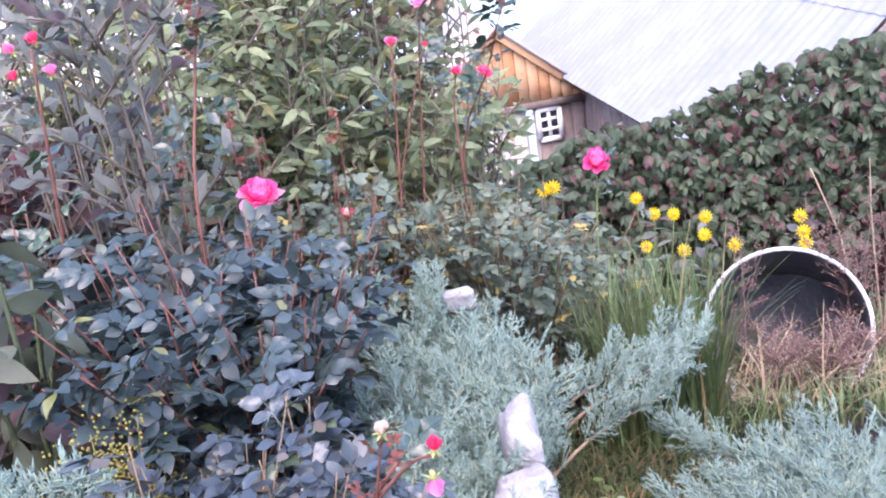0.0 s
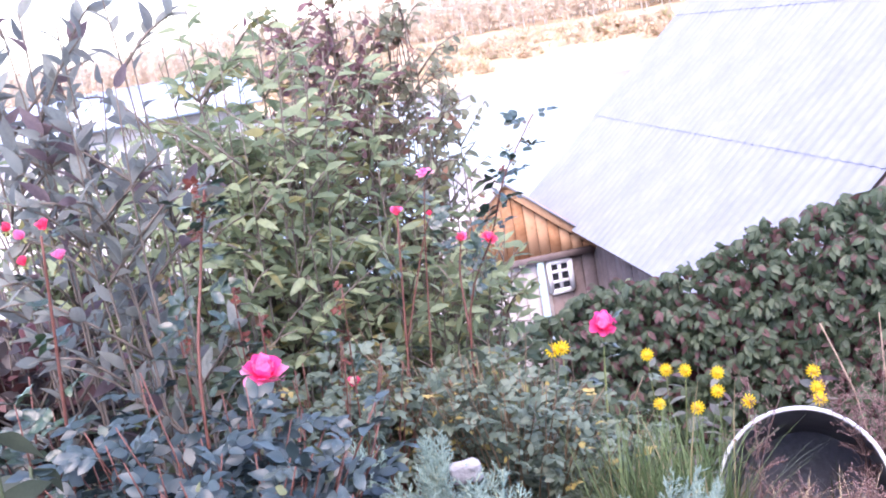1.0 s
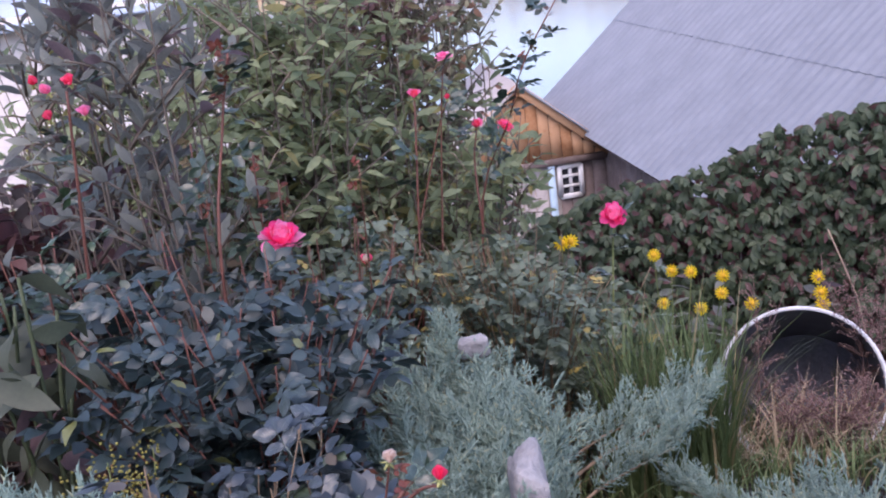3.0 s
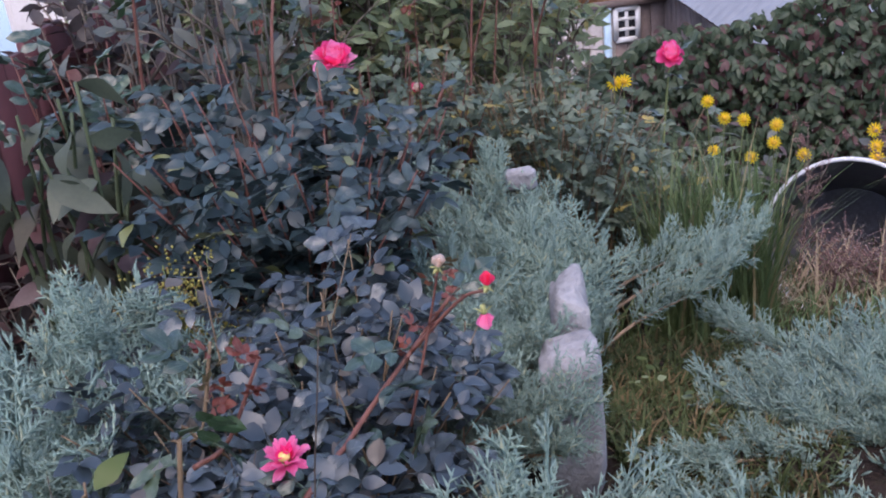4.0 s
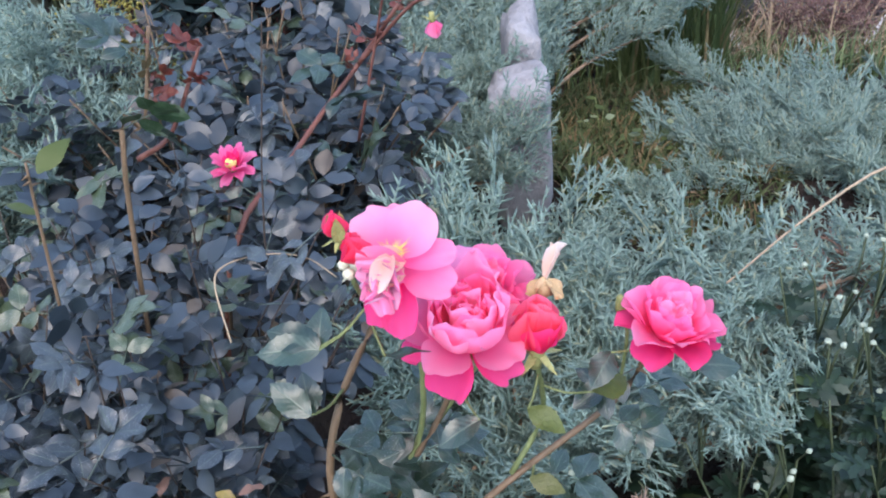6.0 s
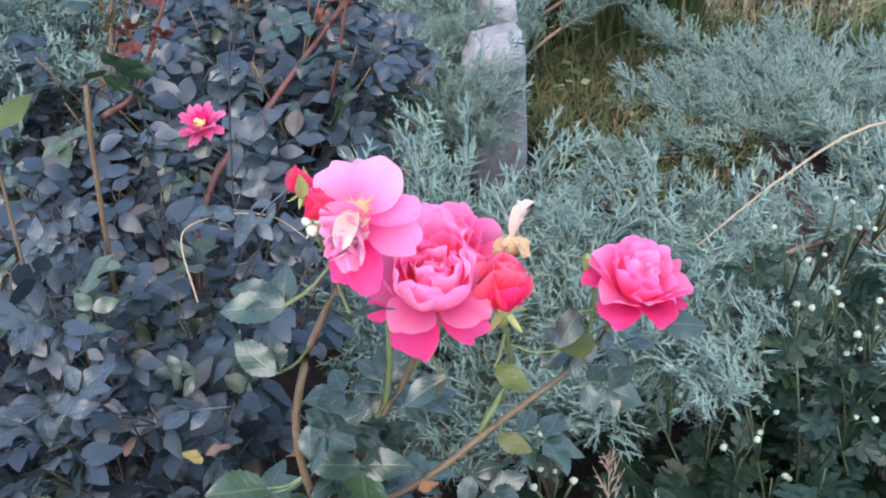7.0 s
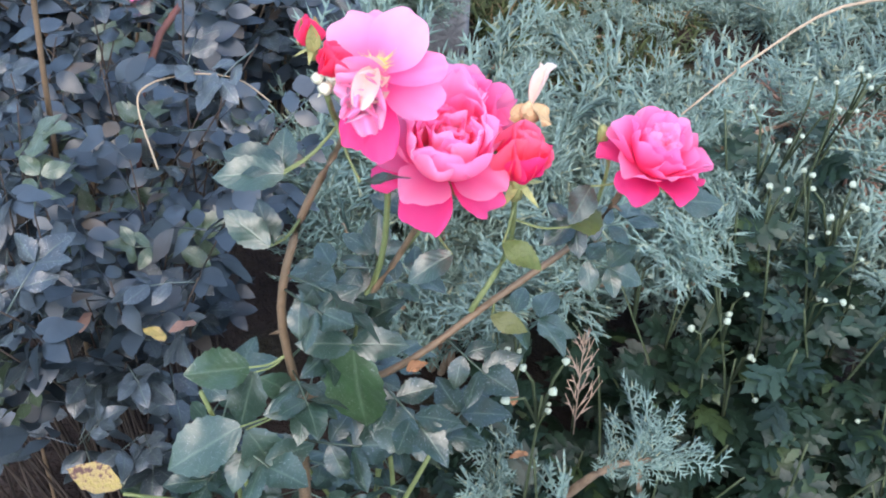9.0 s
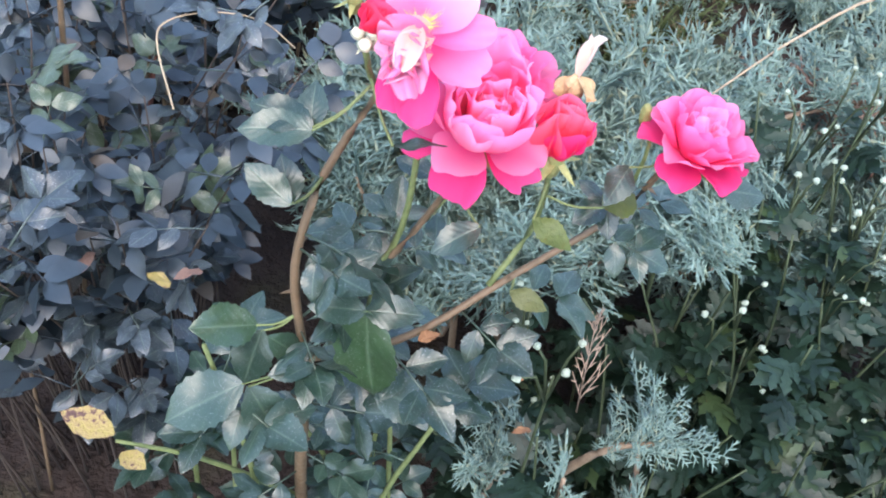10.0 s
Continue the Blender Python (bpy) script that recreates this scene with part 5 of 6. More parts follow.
    for k, (wd, ht, a, lean, mat) in enumerate(((0.008, 0.022, -0.9, 22, FADED), (0.011, 0.013, -2.2, 120, HIP), (0.010, 0.012, 2.0, 125, HIP), (0.008, 0.020, -0.5, 30, FADED))):
        V, F = petal(wd, ht, lean, lean + 12, 0.6, k, 0.2)
        placed("withered_petal", mesh_of("withered_petal", [(V, F, 0)], mat), Matrix.Translation((-0.0278, 0.383, 1.067)) @ Matrix.Rotation(a, 4, "Z"), b)
    # single leaflets and a green bud close under the flowers
    for k, (p, ln, a, mat) in enumerate((((0.0076, 0.3816, 1.0138), 0.026, 2.6, ROSE_LEAF_OBJ), ((0.0504, 0.3685, 1.0152), 0.028, -1.4, ROSE_LEAF_OBJ), ((-0.0027, 0.3684, 0.9976), 0.03, -0.8, FRESH_LEAF), ((-0.0393, 0.3564, 0.9996), 0.024, -2.2, FRESH_LEAF), ((-0.0658, 0.3474, 1.0018), 0.026, 2.0, ROSE_LEAF_OBJ))):
        leaflet(b, p, np.array(p) + ln * np.array([-math.sin(a), math.cos(a) * 0.95, -0.25]), mat, 40 + k, lines)
    leaflet(b, (-0.1095, 0.338, 1.061), (-0.0862, 0.338, 1.065), ROSE_LEAF_OBJ, 39, lines, 0.5)
    bud = np.array((0.0147, 0.4019, 1.0306))
    bv, bf = blob(8, 2)
    part("green_bud", [(bv * (0.0034, 0.0034, 0.0070) + bud, bf, 0)], SEPAL, b, "small green flower bud")
    part("bud_stalk", [(*tube(spline([(0.015, 0.402, 0.956), (0.0172, 0.3898, 1.0179), bud - (0, 0, 0.006)], 8), 0.0012, 0.0010, 5), 0)], STALK, b)
    # the large leaflets nearest to the eye, from foot to tip
    knot_leaves = (((-0.188, 0.350, 0.851), (-0.2355, 0.334, 0.831)), ((-0.185, 0.352, 0.845), (-0.164, 0.338, 0.806)), ((-0.177, 0.352, 0.907), (-0.210, 0.338, 0.921)), ((-0.174, 0.350, 0.905), (-0.186, 0.336, 0.868)), ((-0.154, 0.352, 0.879), (-0.168, 0.345, 0.906)))
    high_leaves = (((-0.1455, 0.356, 1.052), (-0.174, 0.366, 1.060)), ((-0.146, 0.358, 1.049), (-0.146, 0.378, 1.062)), ((-0.1453, 0.354, 1.052), (-0.178, 0.352, 1.056)), ((-0.1555, 0.347, 1.011), (-0.178, 0.362, 1.022)), ((-0.1547, 0.350, 1.008), (-0.162, 0.372, 1.020)))
    mid_leaves = (((-0.1184, 0.345, 0.934), (-0.1474, 0.342, 0.942)), ((-0.1184, 0.345, 0.934), (-0.0878, 0.342, 0.939)), ((-0.1174, 0.344, 0.934), (-0.1153, 0.322, 0.876)), ((-0.112, 0.345, 0.860), (-0.0695, 0.336, 0.847)), ((-0.0387, 0.375, 0.918), (-0.0183, 0.365, 0.917)))
    for k, (foot, tip) in enumerate(knot_leaves + high_leaves + mid_leaves):
        leaflet(b, foot, tip, FRESH_LEAF if k == 14 else ROSE_LEAF_OBJ, k, lines)
    for k, p in enumerate(((-0.014, 0.4, 0.791), (-0.001, 0.39, 0.744), (-0.202, 0.36, 0.843), (-0.088, 0.36, 0.889))):
        withered_leaf(b, p, 0.012, 1.7 * k, 0.5)
    # leaves on the canes
    M = along(lines[:3], 9, 0.0, 0.75, 0.9, (0.046, 0.072), g)
    M2 = along([spline([root, (-0.16, 0.38, 0.62), knot], 8)], 10, 0.45, 0.8, 0.9, (0.050, 0.078), g)
    side = shoots((-0.13, 0.38), (0.11, 0.06), lambda x, y: 0.78, 8, (-0.14, 0.41), gen=g)
    for ln in side:
        part("cane", [(*tube(ln, 0.003, 0.0014, 6), 0)], STALK, b)
    M3 = along(side, 4, 0.45, 0.7, 0.9, (0.050, 0.078), g, 0.15)
    allm = np.concatenate([M, M2, M3])
    allm = allm[(allm[:, 2, 3] < 0.985)]
    leaf_objects("leaf", LEAF_MESH, allm, b)
    for p, s, a in (((-0.272, 0.352, 0.783), 0.036, 1.3), ((-0.268, 0.345, 0.772), 0.024, -2.2)):
        V, F = leaf(0.6, 8, 0.1, 0.15, 0.5, 0.06)
        placed("yellowed_leaf", mesh_of("yellowed_leaf", [(V * s, F, 0)], YELLOW_LEAF), Matrix.Translation(p) @ Euler((0.4, 0, a)).to_matrix().to_4x4(), b, "yellow leaf with dark spots")
    cane(b, [(-0.15, 0.40, 0.60), (-0.22, 0.37, 0.72), (-0.272, 0.352, 0.775)], 0.0025, 0.0012, STALK, 8)


front_rose()


def rose_mass(centre, radii, top, n, per, meshes, size, label, seed, cane_mat, single=300, joined=None, thick=0.0035, group="", low=0.15):
    """A leafy rose bush of many shoots."""
    g = np.random.default_rng(seed)
    b = thing("rose_bush", (*centre, float(G(*centre))), label, "rose bush", group)
    lines = shoots(centre, radii, top, n, gen=g)
    for ln in lines[:40]:
        part("cane", [(*tube(ln, thick, thick * 0.4, 6), 0)], cane_mat, b)
    if len(lines) > 40:
        part("cane", [(*merged([tube(l, thick, thick * 0.4, 5) for l in lines[40:]]), 0)], cane_mat, b, kind="stuff")
    M = along(lines, per, low, 0.72, 0.85, size, g)
    g.shuffle(M)
    leaf_objects("leaf", meshes, M[:single], b)
    if len(M) > single:
        part("leaves", [(*scatter(rose_leaf(False, seed), M[single:]), 0)], joined or ROSE_LEAF, b, kind="stuff")
    return b, lines


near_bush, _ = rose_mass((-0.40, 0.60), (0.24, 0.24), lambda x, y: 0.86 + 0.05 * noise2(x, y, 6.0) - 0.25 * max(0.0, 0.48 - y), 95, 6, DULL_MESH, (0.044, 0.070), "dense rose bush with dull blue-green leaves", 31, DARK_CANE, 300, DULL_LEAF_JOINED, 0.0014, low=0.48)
mid_bush, _ = rose_mass((-0.36, 1.08), (0.28, 0.30), lambda x, y: 0.80 + 0.06 * noise2(x, y, 5.0), 90, 7, DULL_MESH, (0.060, 0.090), "rose bush with bluish leaves and red young shoots", 32, CANE, 260, DULL_LEAF_JOINED, 0.0024, low=0.4)
blue_bush, _ = rose_mass((-0.50, 1.78), (0.32, 0.40), lambda x, y: 0.86 - 0.10 * (x + 0.5) + 0.06 * noise2(x, y, 4.0), 130, 8, TEAL_MESH, (0.075, 0.110), "large rose bush with blue-green leaves", 33, CANE_RED, 300, ROSE_LEAF)
back_bush, _ = rose_mass((0.06, 3.02), (0.46, 0.30), lambda x, y: 0.48 - 0.42 * (x - 0.05) + 0.06 * noise2(x, y, 4.0), 120, 8, BACK_MESH, (0.060, 0.095), "rambling rose bush with dull leaves, some yellowing", 34, CANE, 260, BACK_LEAF)
tall_bush, _ = rose_mass((-0.45, 2.75), (0.35, 0.25), lambda x, y: 0.66 + 0.08 * noise2(x, y, 4.0), 60, 8, BACK_MESH, (0.060, 0.095), "rose bush in front of the light green shrub", 35, CANE_RED, 150, BACK_LEAF)


def long_cane(bush, pts, r, mat, leaves=0, seed=0, young=0, size=(0.07, 0.11)):
    g = np.random.default_rng(seed)
    ln = cane(bush, pts, r, r * 0.55, mat, 16, 6, seed)
    if leaves:
        leaf_objects("leaf", LEAF_MESH, along([ln], leaves, 0.35, 0.7, 0.8, size, g), bush)
    if young:
        leaf_objects("young_leaf", YOUNG_MESH, along([ln], young, 0.72, 0.6, 0.3, (size[0] * 0.36, size[1] * 0.48), g), bush)
    return ln


# single flowers on long canes
long_cane(blue_bush, [(-0.56, 2.0, 0.1), (-0.557, 2.04, 0.85), (-0.517, 2.13, 1.16), (-0.477, 2.13, 1.31)], 0.0042, CANE_RED, 12, 1, 10)
long_cane(blue_bush, [(-0.52, 2.05, 0.2), (-0.48, 2.15, 0.70), (-0.45, 2.19, 0.89)], 0.005, CANE_RED, 4, 2)
bloom(blue_bush, (-0.45, 2.19, 0.890), norm((0.1, -0.45, 0.88)), 0.100, (DEEP_PINK, PINK), FULL[3:], 21, "bright pink flower")
long_cane(tall_bush, [(-0.36, 2.8, 0.0), (-0.38, 2.88, 0.4), (-0.35, 2.89, 0.60)], 0.004, CANE_RED, 3, 3)
bloom(tall_bush, (-0.35, 2.89, 0.60), norm((0.0, -0.5, 0.6)), 0.075, (FADED, CORAL), HALF, 22, "fading dusky pink flower")
long_cane(tall_bush, [(-0.25, 3.0, 0.0), (-0.2, 3.15, 0.6), (-0.16, 3.22, 1.00)], 0.005, CANE_RED, 6, 4, 2)
bloom(tall_bush, (-0.16, 3.22, 1.005), norm((0.0, -0.5, 0.7)), 0.078, (CORAL, PINK), HALF, 23)
long_cane(tall_bush, [(-0.2, 3.15, 0.6), (-0.1, 3.17, 0.9), (-0.06, 3.16, 0.995)], 0.003, CANE_RED, 2, 5)
bloom(tall_bush, (-0.06, 3.16, 0.995), norm((0.0, -0.2, 0.9)), 0.048, (CORAL, CORAL), BUD, 24, "red rose bud")
long_cane(tall_bush, [(-0.15, 3.2, 0.4), (-0.09, 3.27, 0.9), (-0.056, 3.275, 1.105)], 0.003, CANE_RED, 4, 6)
bloom(tall_bush, (-0.056, 3.275, 1.105), norm((0.0, -0.2, 0.9)), 0.07, (PALE_PINK, PINK), OPEN, 25)
long_cane(back_bush, [(-0.02, 3.2, 0.0), (0.005, 3.24, 0.62), (0.12, 3.2, 0.9), (0.177, 3.15, 1.07), (0.294, 3.167, 1.245)], 0.004, CANE_RED, 22, 7, 6)
long_cane(back_bush, [(0.0, 3.24, 0.55), (0.0, 3.32, 0.75), (0.02, 3.34, 0.86)], 0.004, CANE_RED, 4, 8)
bloom(back_bush, (0.02, 3.34, 0.865), norm((0.1, -0.5, 0.7)), 0.080, (CORAL, PINK), HALF, 26)
bloom(back_bush, (0.11, 3.36, 0.85), norm((0.2, -0.4, 0.7)), 0.070, (CORAL, PINK), OPEN, 27)
long_cane(back_bush, [(0.36, 3.15, -0.1), (0.40, 3.22, 0.35), (0.42, 3.24, 0.53)], 0.004, STALK, 4, 9)
bloom(back_bush, (0.42, 3.24, 0.535), norm((0.0, -0.55, 0.7)), 0.108, (DEEP_PINK, PINK), FULL[:6] + OPEN[1:], 28, "bright pink flower")
left_bush, _ = rose_mass((-0.92, 2.02), (0.18, 0.14), lambda x, y: 0.95, 14, 7, LEAF_MESH, (0.08, 0.115), "climbing rose with small red and pink flowers", 36, CANE_RED, 100)
long_cane(left_bush, [(-0.9, 2.0, 0.2), (-0.82, 2.02, 0.9), (-0.77, 2.01, 1.29)], 0.005, CANE_RED, 8, 10)
for k, (dx, dz, c) in enumerate(((-0.03, 0.0, PALE_PINK), (0.015, 0.012, CORAL), (-0.04, -0.05, CORAL), (0.03, -0.05, PALE_PINK), (-0.055, 0.02, CORAL))):
    bloom(left_bush, (-0.775 + dx, 2.01, 1.29 + dz), norm((0.1 * k - 0.2, -0.4, 0.8)), 0.055, (c, c), HALF if k % 2 else BUD, 40 + k)

for k, (x, y, z) in enumerate(((-0.44, 2.22, 1.02), (-0.50, 2.30, 1.10), (-0.30, 2.60, 0.95), (-0.62, 2.25, 1.12))):
    long_cane(tall_bush, [(x - 0.03, y + 0.05, 0.1), (x - 0.02, y + 0.02, z * 0.6), (x, y, z)], 0.003, CANE_RED, 3, 60 + k, 9, (0.06, 0.09))

# shoots with buds in the middle bed
long_cane(mid_bush, [(-0.36, 0.70, 0.40), (-0.308, 0.721, 0.80), (-0.249, 0.878, 0.845), (-0.192, 0.967, 0.885), (-0.140, 0.95, 0.96)], 0.0038, CANE_RED, 5, 11, 8, (0.06, 0.085))
bloom(mid_bush, (-0.10, 0.92, 0.985), norm((0.15, 0.0, 1)), 0.040, (CORAL, CORAL), BUD, 31, "tight red bud")
bloom(mid_bush, (-0.105, 0.92, 0.955), norm((0.1, -0.05, -1.0)), 0.046, (PALE_PINK, FADED), BUD, 32, "pale pink drooping bud")
long_cane(mid_bush, [(-0.192, 0.967, 0.885), (-0.13, 0.94, 0.96), (-0.10, 0.92, 0.98)], 0.0025, CANE_RED)
long_cane(mid_bush, [(-0.40, 0.60, 0.40), (-0.337, 0.633, 0.976), (-0.314, 0.644, 1.019), (-0.295, 0.655, 1.093)], 0.0026, CANE, 3, 12, 7, (0.05, 0.07))
long_cane(mid_bush, [(-0.325, 0.64, 0.99), (-0.295, 0.645, 1.01), (-0.262, 0.66, 1.075)], 0.0025, CANE_RED, 0, 13, 4, (0.05, 0.07))
long_cane(mid_bush, [(-0.40, 0.86, 0.4), (-0.34, 0.84, 0.74), (-0.305, 0.815, 0.855)], 0.0024, CANE, 0, 14)
bloom(mid_bush, (-0.305, 0.812, 0.863), norm((0.05, -0.25, 0.95)), 0.066, (PINK, DEEP_PINK), ((6, 0.26, 0.52, 16, 6, 0.05, 0.4, 1), (8, 0.28, 0.58, 40, 36, 0.08, 0.3, 0), (8, 0.30, 0.60, 66, 74, 0.09, 0.2, 0)), 33, "small open pink flower, half hidden")
cv, cf = blob(7, 2)
part("flower_centre", [(cv * (0.006, 0.006, 0.005) + (-0.3045, 0.806, 0.874), cf, 0)], CENTRE, mid_bush, "pale yellow flower centre")
long_cane(mid_bush, [(-0.42, 0.50, 0.40), (-0.375, 0.545, 0.95), (-0.365, 0.55, 1.05)], 0.0018, CANE, 0, 15)
for k, (p, a, s) in enumerate((((-0.372, 0.575, 1.025), -0.5, 0.034), ((-0.378, 0.56, 1.00), 1.4, 0.022))):
    V, F = broad_leaf(0.56, 16, 0.3, 0.3, 0.03, 0.1)
    placed("young_leaf", mesh_of("young_leaf", [(V * s, F, 0)], FRESH_LEAF), Matrix.Translation(p) @ Euler((0.6, 0.2, a)).to_matrix().to_4x4(), mid_bush, "fresh yellow-green leaf")
long_cane(mid_bush, [(-0.20, 0.95, 0.80), (-0.165, 0.955, 0.93), (-0.149, 0.945, 0.995)], 0.0018, CANE_RED, 0, 16, 3, (0.045, 0.06))
bloom(mid_bush, (-0.149, 0.945, 0.998), norm((0.2, -0.3, 0.9)), 0.040, (FADED, FADED), BUD, 34, "withered pale bud")
part("dry_stem", [(*tube(spline([(-0.249, 0.52, 0.905), (-0.264, 0.56, 0.926), (-0.256, 0.57, 0.937), (-0.229, 0.585, 0.934), (-0.199, 0.59, 0.925), (-0.177, 0.585, 0.908)], 24), 0.0008, 0.0006, 5), 0)], STRAW, near_bush, "thin pale dry stem in a bow")
for k, p in enumerate(((-0.245, 0.43, 0.835), (-0.225, 0.44, 0.84), (-0.30, 0.46, 0.83))):
    V, F = broad_leaf(0.7, 8, 0.3, 0.5, 0.05, 0.3)
    placed("yellowed_leaf", mesh_of("yellowed_leaf", [(V * 0.017, F, 0)], YELLOW_LEAF if k == 0 else BROWN_LEAF), Matrix.Translation(p) @ Euler((0.5, 0.3, 1.0 + k)).to_matrix().to_4x4(), near_bush)


# ---- junipers ----
SPRAYS = [juniper_spray(k, 7, 5, (34, 54), 0.85) for k in range(6)]
THIN_SPRAYS = [juniper_spray(k + 10, 8, 4) for k in range(5)]


def juniper(centre, radii, top, n, per, size, label, seed, base=None, extra=(), up=0.75, hi=True, jitter=0.04, low=0.35):
    """A spreading juniper: wooden limbs that fan out, feathery sprays standing up along them."""
    g = np.random.default_rng(seed)
    j = thing("juniper", (*centre, float(G(*centre))), label, "juniper")
    lines = shoots(centre, radii, top, n, base, gen=g, jitter=jitter)
    arms = [spline(e, 14) for e in extra]
    for ln in (lines[:24] + arms):
        part("limb", [(*tube(ln, 0.005, 0.0018, 6), 0)], JUNIPER_WOOD, j)
    P, D, U, S = [], [], [], []
    for q, ln in enumerate(lines + arms):
        m = per if q < len(lines) else per * 3
        for k in range(m):
            t = low + (1 - low) * (k + g.uniform(0, 1)) / m
            f = t * (len(ln) - 1)
            i = min(int(f), len(ln) - 2)
            tan = norm(ln[i + 1] - ln[i])
            P.append(ln[i] + (ln[i + 1] - ln[i]) * (f - i))
            D.append(tan * 0.55 + np.array([0, 0, up]) + g.normal(0, 0.32, 3))
            U.append(g.normal(0, 1, 3) + (0, -0.4, 0.3))
            S.append(g.uniform(*size) * (0.85 + 0.45 * t) * (1.0 if q < len(lines) else 0.72))
    M = frames(np.array(P), np.array(D), np.array(U), np.array(S))
    g.shuffle(M)
    sp = SPRAYS if hi else THIN_SPRAYS
    bits = [scatter(s, M[k::len(sp)]) for k, s in enumerate(sp)]
    part("sprays", [(*merged(bits), 0)], JUNIPER, j, "blue-green feathery sprays", kind="stuff")
    return j


juniper((-0.11, 2.08), (0.19, 0.36), lambda x, y: 0.37 + 0.04 * noise2(x, y, 5.0) - 0.30 * max(0, x), 90, 9, (0.095, 0.155), "blue-green spreading juniper between the roses", 51, (0.0, 1.9),
        [[(0.0, 2.0, 0.25), (0.18, 2.1, 0.32), (0.32, 2.14, 0.36), (0.43, 2.16, 0.39)], [(0.0, 2.05, 0.25), (0.14, 2.12, 0.33), (0.27, 2.18, 0.36), (0.38, 2.22, 0.38)], [(0.0, 1.9, 0.22), (0.14, 1.98, 0.30), (0.26, 2.02, 0.34), (0.34, 2.04, 0.36)], [(-0.05, 2.1, 0.35), (-0.20, 2.2, 0.45), (-0.29, 2.28, 0.56)],
         [(-0.05, 2.1, 0.35), (-0.13, 2.25, 0.45), (-0.13, 2.3, 0.54)]], up=0.6, hi=False)
juniper((-0.21, 1.45), (0.12, 0.30), lambda x, y: 0.47 + 0.04 * noise2(x, y, 5.0), 48, 8, (0.08, 0.125), "blue-green juniper beside a white stone", 52, extra=[[(-0.15, 1.2, 0.36), (-0.05, 1.18, 0.40), (0.06, 1.15, 0.41)], [(-0.18, 1.35, 0.42), (-0.10, 1.28, 0.50), (-0.03, 1.24, 0.53)], [(-0.18, 1.55, 0.42), (-0.10, 1.50, 0.53), (-0.04, 1.47, 0.56)], [(-0.2, 1.3, 0.36), (0.0, 1.20, 0.40), (0.10, 1.20, 0.40)], [(-0.2, 1.32, 0.48), (-0.09, 1.29, 0.56), (-0.01, 1.28, 0.58)]], up=0.6)
juniper((0.86, 1.66), (0.58, 0.40), lambda x, y: 0.30 - 0.26 * (y - 1.5) + 0.05 * noise2(x, y, 4.0), 190, 9, (0.085, 0.135), "broad low blue-green juniper on the slope", 53, (0.7, 1.6),
        [[(0.5, 1.4, 0.3), (0.30, 1.34, 0.34), (0.12, 1.27, 0.38)], [(0.5, 1.4, 0.3), (0.32, 1.42, 0.36), (0.18, 1.38, 0.38)], [(0.6, 1.7, 0.25), (0.42, 1.9, 0.28), (0.34, 2.04, 0.26)]], up=0.55, hi=False)
juniper((0.34, 0.765), (0.48, 0.145), lambda x, y: 0.635 + 0.04 * noise2(x, y, 5.0) + 0.10 * (x - 0.2) - 1.0 * max(0, y - 0.84), 165, 8, (0.080, 0.125), "blue-green juniper spreading behind the flowers", 54, (0.45, 0.80),
        [[(0.60, 0.95, 0.55), (0.331, 0.78, 0.72), (0.169, 0.68, 0.75)], [(0.5, 0.85, 0.55), (0.25, 0.70, 0.71), (0.08, 0.60, 0.74)], [(0.4, 0.75, 0.55), (0.22, 0.62, 0.72), (0.15, 0.54, 0.75)], [(0.3, 0.7, 0.5), (0.12, 0.62, 0.66), (0.02, 0.56, 0.70)]], up=0.6)
juniper((-0.04, 0.76), (0.16, 0.18), lambda x, y: 0.655 + 0.04 * noise2(x, y, 5.0), 46, 7, (0.08, 0.12), "low juniper under the rose bush", 55, up=0.6)
juniper((-0.64, 1.10), (0.15, 0.18), lambda x, y: 0.73 + 0.05 * noise2(x, y, 5.0), 62, 7, (0.08, 0.13), "small grey-green juniper among the roses", 56, extra=[[(-0.64, 1.08, 0.6), (-0.62, 1.1, 0.74), (-0.60, 1.1, 0.86)]])
juniper((0.05, 0.42), (0.07, 0.06), lambda x, y: 0.64 + 0.04 * noise2(x, y, 5.0), 6, 4, (0.055, 0.075), "young juniper shoot among chrysanthemums", 57, extra=[[(0.04, 0.44, 0.58), (0.07, 0.42, 0.67), (0.105, 0.41, 0.70)], [(0.0, 0.44, 0.56), (-0.02, 0.42, 0.63), (-0.03, 0.40, 0.66)]], up=0.35)
dry = thing("dry_twig", (0.05, 0.45, 0.60), "dead brown juniper twig caught in green foliage", "twig")
V, F = juniper_spray(3, 7, 1)
part("twig", [(V * (0.06, 0.10, 0.06) @ np.array(Euler((1.25, 0.1, 0.2)).to_matrix()).T + (0.045, 0.44, 0.69), F, 0)], JUNIPER_DRY, dry)


litter = thing("dry_branch", (0.36, 0.76, 0.68), "tangle of dead brown juniper twigs", "branch")
for k in range(22):
    V, F = juniper_spray(30 + k % 3, 6, 2)
    part("twig", [(V * 0.10 @ np.array(Euler((0.25 + 0.02 * (k % 7), 0.2 * k, 0.75 * k)).to_matrix()).T + (0.31 + 0.030 * (k % 5), 0.72 + 0.016 * (k % 7), 0.712 + 0.004 * (k % 6)), F, 0)], DEAD_TWIG, litter)
bare = thing("dry_branch", (0.34, 0.80, 0.80), "bare pale brown juniper branch above the sprays", "branch")
part("branch", [(*tube(spline([(0.15, 0.68, 0.800), (0.24, 0.74, 0.830), (0.34, 0.80, 0.84), (0.52, 0.90, 0.78)], 12), 0.0009, 0.0020, 6), 0)], STRAW, bare)


